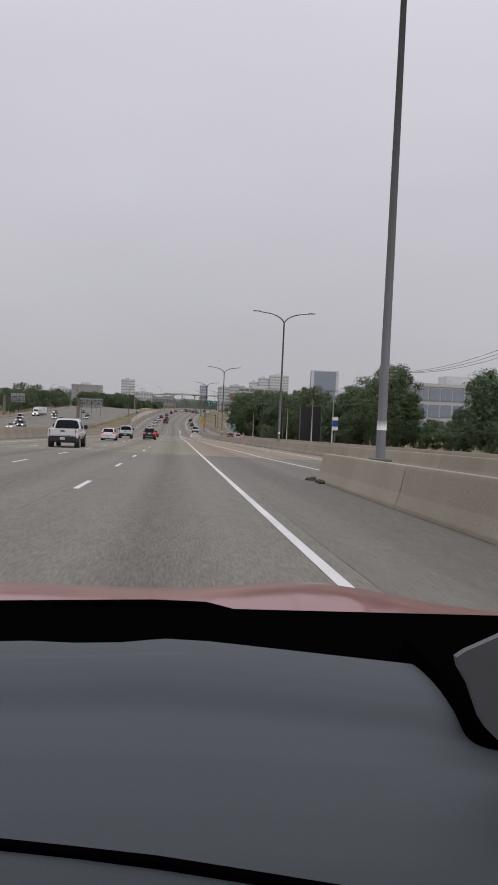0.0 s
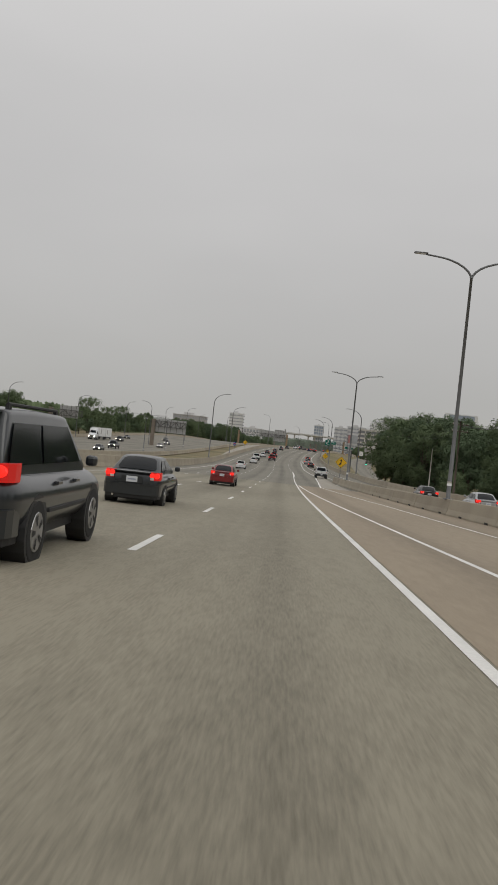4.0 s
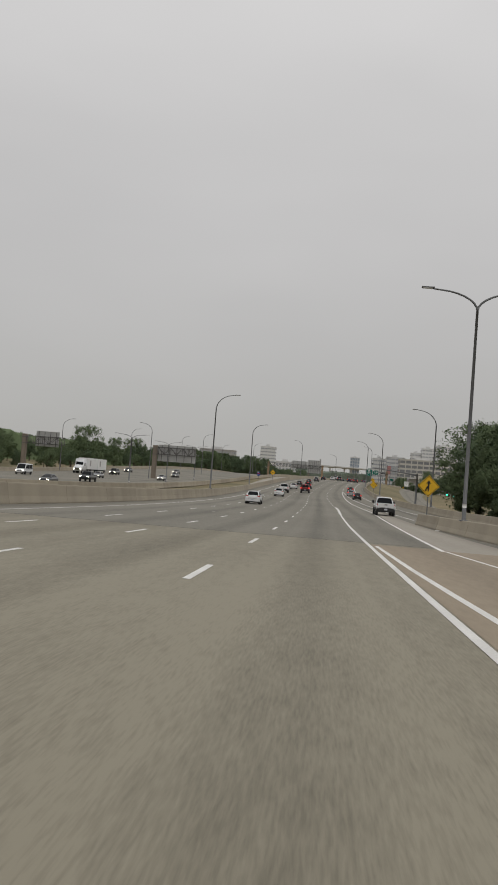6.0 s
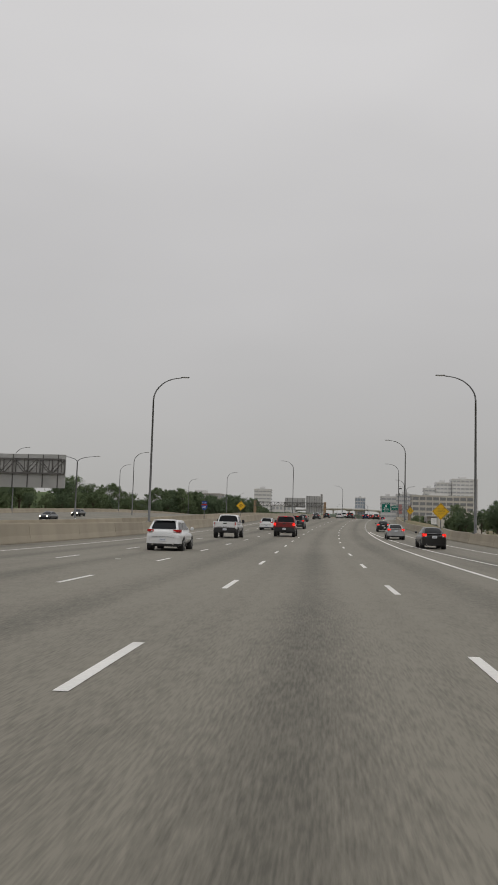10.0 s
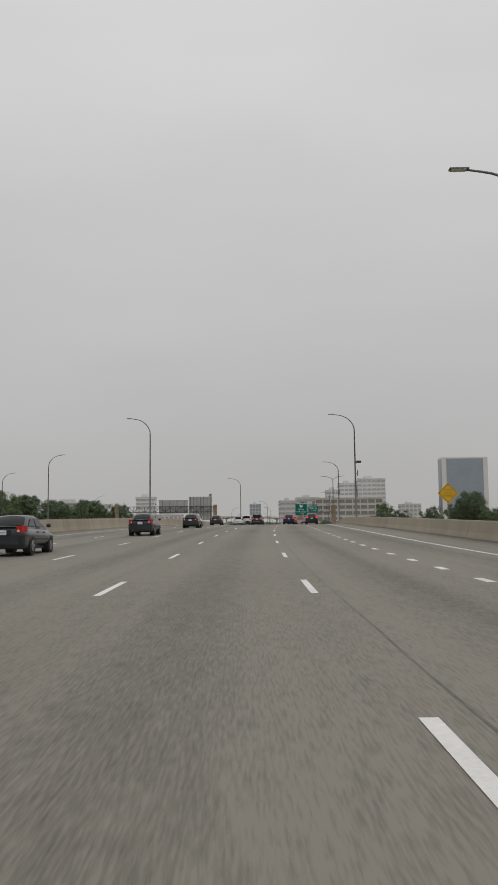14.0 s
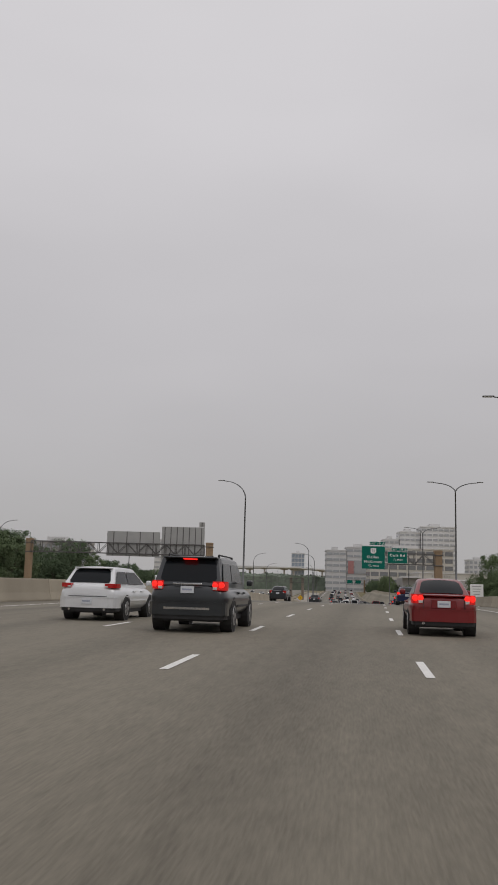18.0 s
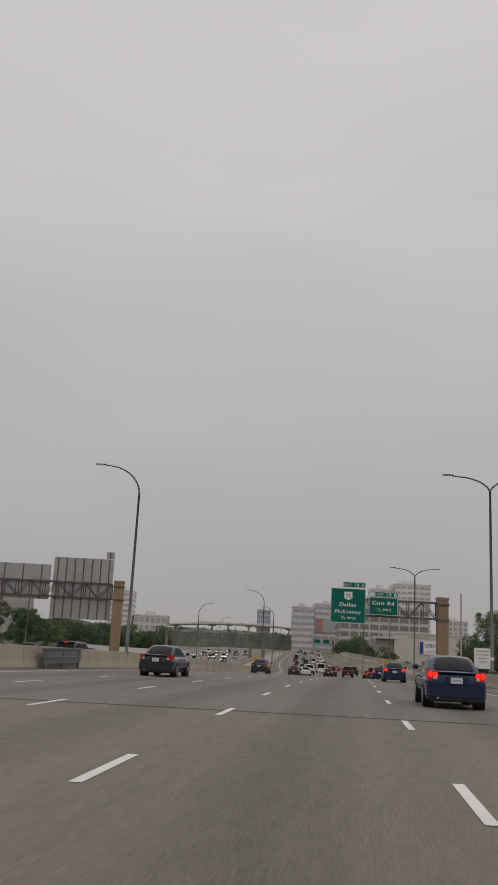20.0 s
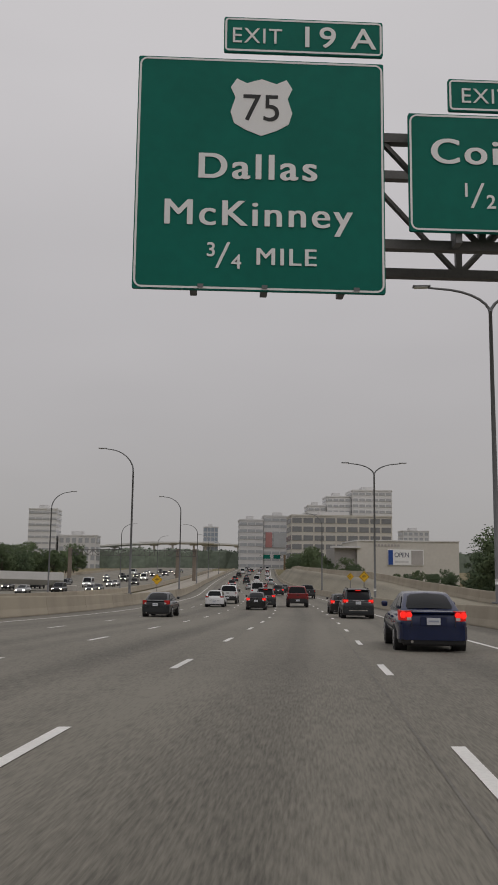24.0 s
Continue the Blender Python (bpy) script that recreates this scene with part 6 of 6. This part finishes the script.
# ---------------------------------------------------------------- buildings
def building(name, label, x0, x1, y, depth, z0, z1, facade, floors, bays, glass=GLASS_BLD, win=(0.62, 0.55), roof=True, category="office building"):
    """A block with recessed window panes on the face towards the road and on its sides."""
    b = thing(name, label, category)
    part("wall", boxes((x0, x1, y, y + depth, z0, z1)), facade, b, "facade")
    if roof:
        part("parapet", boxes((x0 - 0.3, x1 + 0.3, y - 0.3, y + depth + 0.3, z1, z1 + 0.9)), facade, b)
        part("plant_room", boxes((x0 + (x1 - x0) * 0.3, x0 + (x1 - x0) * 0.6, y + depth * 0.3, y + depth * 0.7, z1 + 0.9, z1 + 3.4)), FACADE_GREY, b)
    fh, bw = (z1 - z0) / floors, (x1 - x0) / bays
    me = bpy.data.meshes.new("window")
    w, h = bw * win[0] / 2, fh * win[1] / 2
    bm = boxes((-w, w, -0.25, -0.02, -h, h))
    bm.to_mesh(me)
    bm.free()
    me.materials.append(glass)
    dw = depth / max(int(depth / bw), 1)
    side = bpy.data.meshes.new("window")
    bm = boxes((-0.25, -0.02, -dw * win[0] / 2, dw * win[0] / 2, -h, h))
    bm.to_mesh(side)
    bm.free()
    side.materials.append(glass)
    for f in range(floors):
        z = z0 + (f + 0.52) * fh
        for k in range(bays):
            o = new("window", me)
            o.parent, o.location = b, (x0 + (k + 0.5) * bw, y, z)
        left_face = x0 > 0
        for k in range(max(int(depth / bw), 1)):
            o = new("window", side)
            o.parent, o.location = b, (x0 if left_face else x1 + 0.27, y + (k + 0.5) * dw, z)
    return b


building("office_tower", "tall pale office tower with stacked window bands", 100, 126, 1207, 26, -6, 47.5, FACADE_PALE, 14, 6, GLASS_HAZED, win=(0.8, 0.4))
building("office_tower", "pale stepped wing of an office tower", 84, 99.6, 1210, 22, -6, 43.5, FACADE_PALE, 13, 4, GLASS_HAZED, win=(0.8, 0.4))
building("office_block", "pale lower office wing behind the garage", 72, 83.6, 1212, 22, -6, 37.5, FACADE_PALE, 11, 3, GLASS_HAZED, win=(0.8, 0.4))
building("office_block", "tan office block with a grid of dark windows", 55.3, 113.7, 1150, 30, -8, 27.3, FACADE_TAN, 7, 9, GLASS_DARK, win=(0.84, 0.58))
building("office_block", "grey office block with narrow window bands", 28, 44, 1230, 24, -8, 28.6, FACADE_GREY, 8, 3, win=(0.9, 0.4))
building("office_block", "grey office block with narrow window bands", 44.4, 66, 1232, 24, -8, 31.5, FACADE_GREY, 9, 4, win=(0.9, 0.4))
building("office_tower", "blue-grey glass tower in the hazy distance", 2, 16, 1500, 20, -6, 36, FACADE_GREY, 9, 4, GLASS_BLUE, (0.85, 0.8))
building("office_block", "low grey block in the distance", 176, 199, 1400, 20, -6, 30.4, FACADE_GREY, 8, 5)
building("office_tower", "white office tower with regular window rows", -107, -89.4, 1208, 18, -6, 32.5, FACADE_PALE, 10, 4, GLASS_HAZED, win=(0.92, 0.34))
building("office_block", "low pale hall beside the white tower", -88, -64, 1210, 20, -6, 16, FACADE_GREY, 4, 6)
building("apartment_block", "long brown-grey apartment block above the trees", -143, -110, 989, 18, -4, 18.5, FACADE_BROWN, 6, 12, win=(0.5, 0.5), category="apartment building")
building("office_block", "low grey building among the trees", -180, -150, 1060, 18, -4, 14, FACADE_GREY, 4, 8)
tw = building("glass_tower", "broad glass tower framed in pale concrete", 131, 163, 1000, 12, -9, 48.5, FACADE_PALE, 1, 1, GLASS_BLUE, (0.80, 0.93), roof=False)
rb_ = building("glass_office", "low dark glass office behind the trees", 62, 96, 236, 22, -4, 9.5, FACADE_GREY, 3, 10, GLASS_BLUE, (0.85, 0.75))
shop = thing("store_building", "wide cream store wall with a billboard and dark entrance", "store building")
part("wall", boxes((59.5, 95, 950, 985, -9, 7.0)), FACADE_TAN, shop, "cream stucco wall")
part("entrance_block", boxes((52, 59.3, 952, 975, -9, 4.5)), FACADE_BROWN, shop, "dark entrance block")
part("canopy", boxes((50.5, 60.5, 949, 953, 4.5, 5.2)), FACADE_GREY, shop)
part("coping", boxes((59.2, 95.3, 949.7, 985.3, 7.0, 7.4)), FACADE_PALE, shop)
for i in range(8):
    part("letter_bar", boxes((65.5 + i * 1.15, 66.2 + i * 1.15, 949.86, 949.97, 5.2, 6.0)), FACADE_BROWN, shop, "dark letter")
bb = part("billboard", boxes((70, 82.5, 949.6, 949.94, -1.2, 4.2), bevel=0.05), WHITE, shop, "white banner")
part("blue_band", boxes((70.2, 71.8, 949.52, 949.59, -1.0, 4.0)), BLUE_SIGN, bb, "blue band")
lettering("text", "OPEN", 2.3, DARK_INK, bb, 74.9, 949.55, 1.6, 5.0)
part("picture_patch", boxes((78.2, 82.2, 949.52, 949.59, -0.9, 3.9)), FACADE_BROWN, bb, "dark picture patch")
part("word_bar", boxes((72.4, 77.2, 949.52, 949.59, -0.3, 0.4)), FACADE_GREY, bb)


# ---------------------------------------------------------------- flyovers in the valley
def flyover(name, pts, width, label):
    r = thing(name, label, "overpass", "flyovers of the interchange")
    bm = bmesh.new()
    rows = []
    for i, p in enumerate(pts):
        p = Vector(p)
        d = Vector(pts[min(i + 1, len(pts) - 1)]) - Vector(pts[max(i - 1, 0)])
        s = Vector((d.y, -d.x, 0)).normalized() * width / 2
        rows.append([bm.verts.new(p + s * a + Vector((0, 0, b))) for a, b in ((-1, 1.0), (-0.95, 1.0), (-0.95, 0), (0.95, 0), (0.95, 1.0), (1, 1.0), (1, -0.35), (0.6, -1.3), (-0.6, -1.3), (-1, -0.35))])
    for a, b in zip(rows, rows[1:]):
        for k in range(10):
            bm.faces.new((a[k], a[(k + 1) % 10], b[(k + 1) % 10], b[k]))
    bmesh.ops.recalc_face_normals(bm, faces=bm.faces[:])
    part("deck", bm, FLY_CONC, r, "concrete deck with parapets, paled for haze")
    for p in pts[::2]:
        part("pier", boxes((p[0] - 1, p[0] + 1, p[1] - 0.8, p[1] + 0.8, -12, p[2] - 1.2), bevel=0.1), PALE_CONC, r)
        part("pier_cap", boxes((p[0] - width * 0.35, p[0] + width * 0.35, p[1] - 1, p[1] + 1, p[2] - 2.3, p[2] - 1.25), bevel=0.1), PALE_CONC, r)
    return r


flyover("flyover", [(-150 + 18 * i, 1440 + 6 * math.sin(i * 0.5), 9.0 + 10.0 * math.sin(min(i, 7) * 0.20)) for i in range(10)], 11, "long concrete flyover crossing the valley, paled for haze")
flyover("flyover", [(-60 + 16 * i, 1500, 20.5 - 0.09 * (i - 2) ** 2) for i in range(8)], 11, "higher concrete flyover behind the first, paled for haze")
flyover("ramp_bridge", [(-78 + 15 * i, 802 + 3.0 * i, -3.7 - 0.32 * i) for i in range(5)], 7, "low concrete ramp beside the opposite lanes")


# ---------------------------------------------------------------- junction: signals, utility poles and cables
def signal_mast(y, u, reach, base, n, h=6.0):
    s = thing("traffic_signal", "grey steel mast arm with lit green traffic signals", "traffic signal", "signals of the side road")
    part("pole", tubes((((0, 0, 0), (0, 0, h + 0.3)), (0.16, 0.12)), sides=10), GALV, s, "", True)
    part("mast_arm", tubes((((0, 0, h), (-reach * 0.5, 0, h + 0.25), (-reach, 0, h + 0.35)), (0.11, 0.08, 0.05)), sides=8), GALV, s, "", True)
    for k in range(n):
        x = -reach * (0.45 + 0.5 * k / max(n - 1, 1))
        hd = part("signal_head", boxes((x - 0.17, x + 0.17, -0.3, -0.08, h - 0.55, h + 0.55), bevel=0.03), TRIM_BLK, s, "black signal head")
        for j, z in enumerate((0.34, 0.0, -0.34)):
            bm = bmesh.new()
            tube(bm, ((x, -0.33, h + z), (x, -0.29, h + z)), 0.12, 12)
            part("lamp", bm, SIGNAL_GREEN if j == 2 else TRIM_BLK, hd, "lit green lamp" if j == 2 else "")
    s.matrix_basis = Matrix.Translation(at(y, u, base))


mast = thing("detector_mast", "long grey mast arm with a small detector over the ramp", "mast arm")
part("pole", tubes((((0, 0, -0.1), (0, 0, 5.7)), (0.17, 0.14)), sides=10), GALV, mast, "", True)
part("mast_arm", tubes((((0, 0, 5.45), (-3.5, 0, 5.8), (-7.0, 0, 6.1)), (0.12, 0.09, 0.05)), sides=8), GALV, mast, "", True)
part("riser", tubes((((-5.2, 0, 5.3), (-5.2, 0, 6.6)), 0.03), sides=6), GALV, mast)
part("detector", boxes((-5.75, -4.65, -0.12, 0.12, 5.2, 5.36), bevel=0.03), TRIM_BLK, mast, "dark detector bar")
mast.matrix_basis = Matrix.Translation(at(318, 17.3))
signal_mast(345, 36.0, 9.0, -3.4, 3)
signal_mast(352, 30.0, 6.0, -3.3, 2)


def utility_pole(y, u, h, arms):
    p = thing("utility_pole", "dark wooden utility pole with crossarms", "utility pole", "utility poles of the side road")
    part("pole", tubes((((0, 0, -0.4), (0, 0, h)), (0.17, 0.11)), sides=9), WOOD_POLE, p, "", True)
    for k in range(arms):
        z = h - 0.5 - 1.0 * k
        a = part("crossarm", boxes((-1.2, 1.2, -0.06, 0.06, z - 0.07, z + 0.07)), WOOD_POLE, p)
        for x in (-1.05, -0.4, 0.4, 1.05):
            part("insulator", tubes((((x, 0, z + 0.07), (x, 0, z + 0.25)), (0.05, 0.035)), sides=6), PALE_CONC, a)
    p.matrix_basis = Matrix.Translation(at(y, u, drop(y, u)))
    return at(y, u, drop(y, u) + h - 0.4)


tops = [utility_pole(y, u, h, a) for y, u, h, a in ((70, 34, 12.5, 2), (118, 31, 12, 2), (168, 29, 12, 2), (205, 28, 11.5, 1), (246, 27, 12, 2), (300, 27, 12, 1), (360, 40, 12, 1))]
wires = thing("power_cables", "thin black power cables hanging between the poles", "cables", "", "stuff")
for a, b in zip(tops, tops[1:]):
    for dx in (-1.0, 0.0, 1.0):
        pts = [a.lerp(b, t / 8) + Vector((dx, 0, -1.3 * 4 * (t / 8) * (1 - t / 8))) for t in range(9)]
        part("cable", tubes((pts, 0.02), sides=4), TRIM_BLK, wires)
for y, u, h in ((96, 25.5, 8.5), (128, 25.5, 8), (150, 26, 8.5), (186, 26.5, 8), (262, 26, 8)):
    q = thing("light_post", "slim pale metal post beside the frontage road", "post", "slim posts of the frontage road")
    part("post", tubes((((0, 0, -0.3), (0, 0, h)), (0.11, 0.08)), sides=8), PALE_CONC, q, "", True)
    part("cap", tubes((((0, 0, h), (0, 0, h + 0.1)), (0.12, 0.05)), sides=8), GALV, q)
    q.matrix_basis = Matrix.Translation(at(y, u, drop(y, u)))
for y, u in ((195, 33),):
    q = thing("dark_billboard", "tall dark billboard panel among the trees", "billboard", "dark billboards")
    part("panel", boxes((-2.3, 2.3, -0.15, 0.15, 2.0, 9.5), bevel=0.03), TRIM_BLK, q, "dark panel")
    part("frame", boxes((-2.5, -2.3, -0.2, 0.2, -0.3, 9.6), (2.3, 2.5, -0.2, 0.2, -0.3, 9.6), bevel=0.02), GALV, q)
    q.matrix_basis = Matrix.Translation(at(y, u, drop(y, u)))
# faded banners on the face of the far office block
BANNER = mat("faded_red_banner", (0.42, 0.20, 0.19), 0.8, var=0.1, scale=3)
banner = thing("wall_banner", "faded red and pale banners on the grey office block", "banner")
part("red_banner", boxes((45.6, 50.0, 1231.3, 1231.7, 11.0, 21.0), bevel=0.05), BANNER, banner, "faded red banner")
part("pale_banner", boxes((50.8, 63.5, 1231.3, 1231.7, 11.0, 21.0), bevel=0.05), GLASS_HAZED, banner, "pale blue-grey banner")
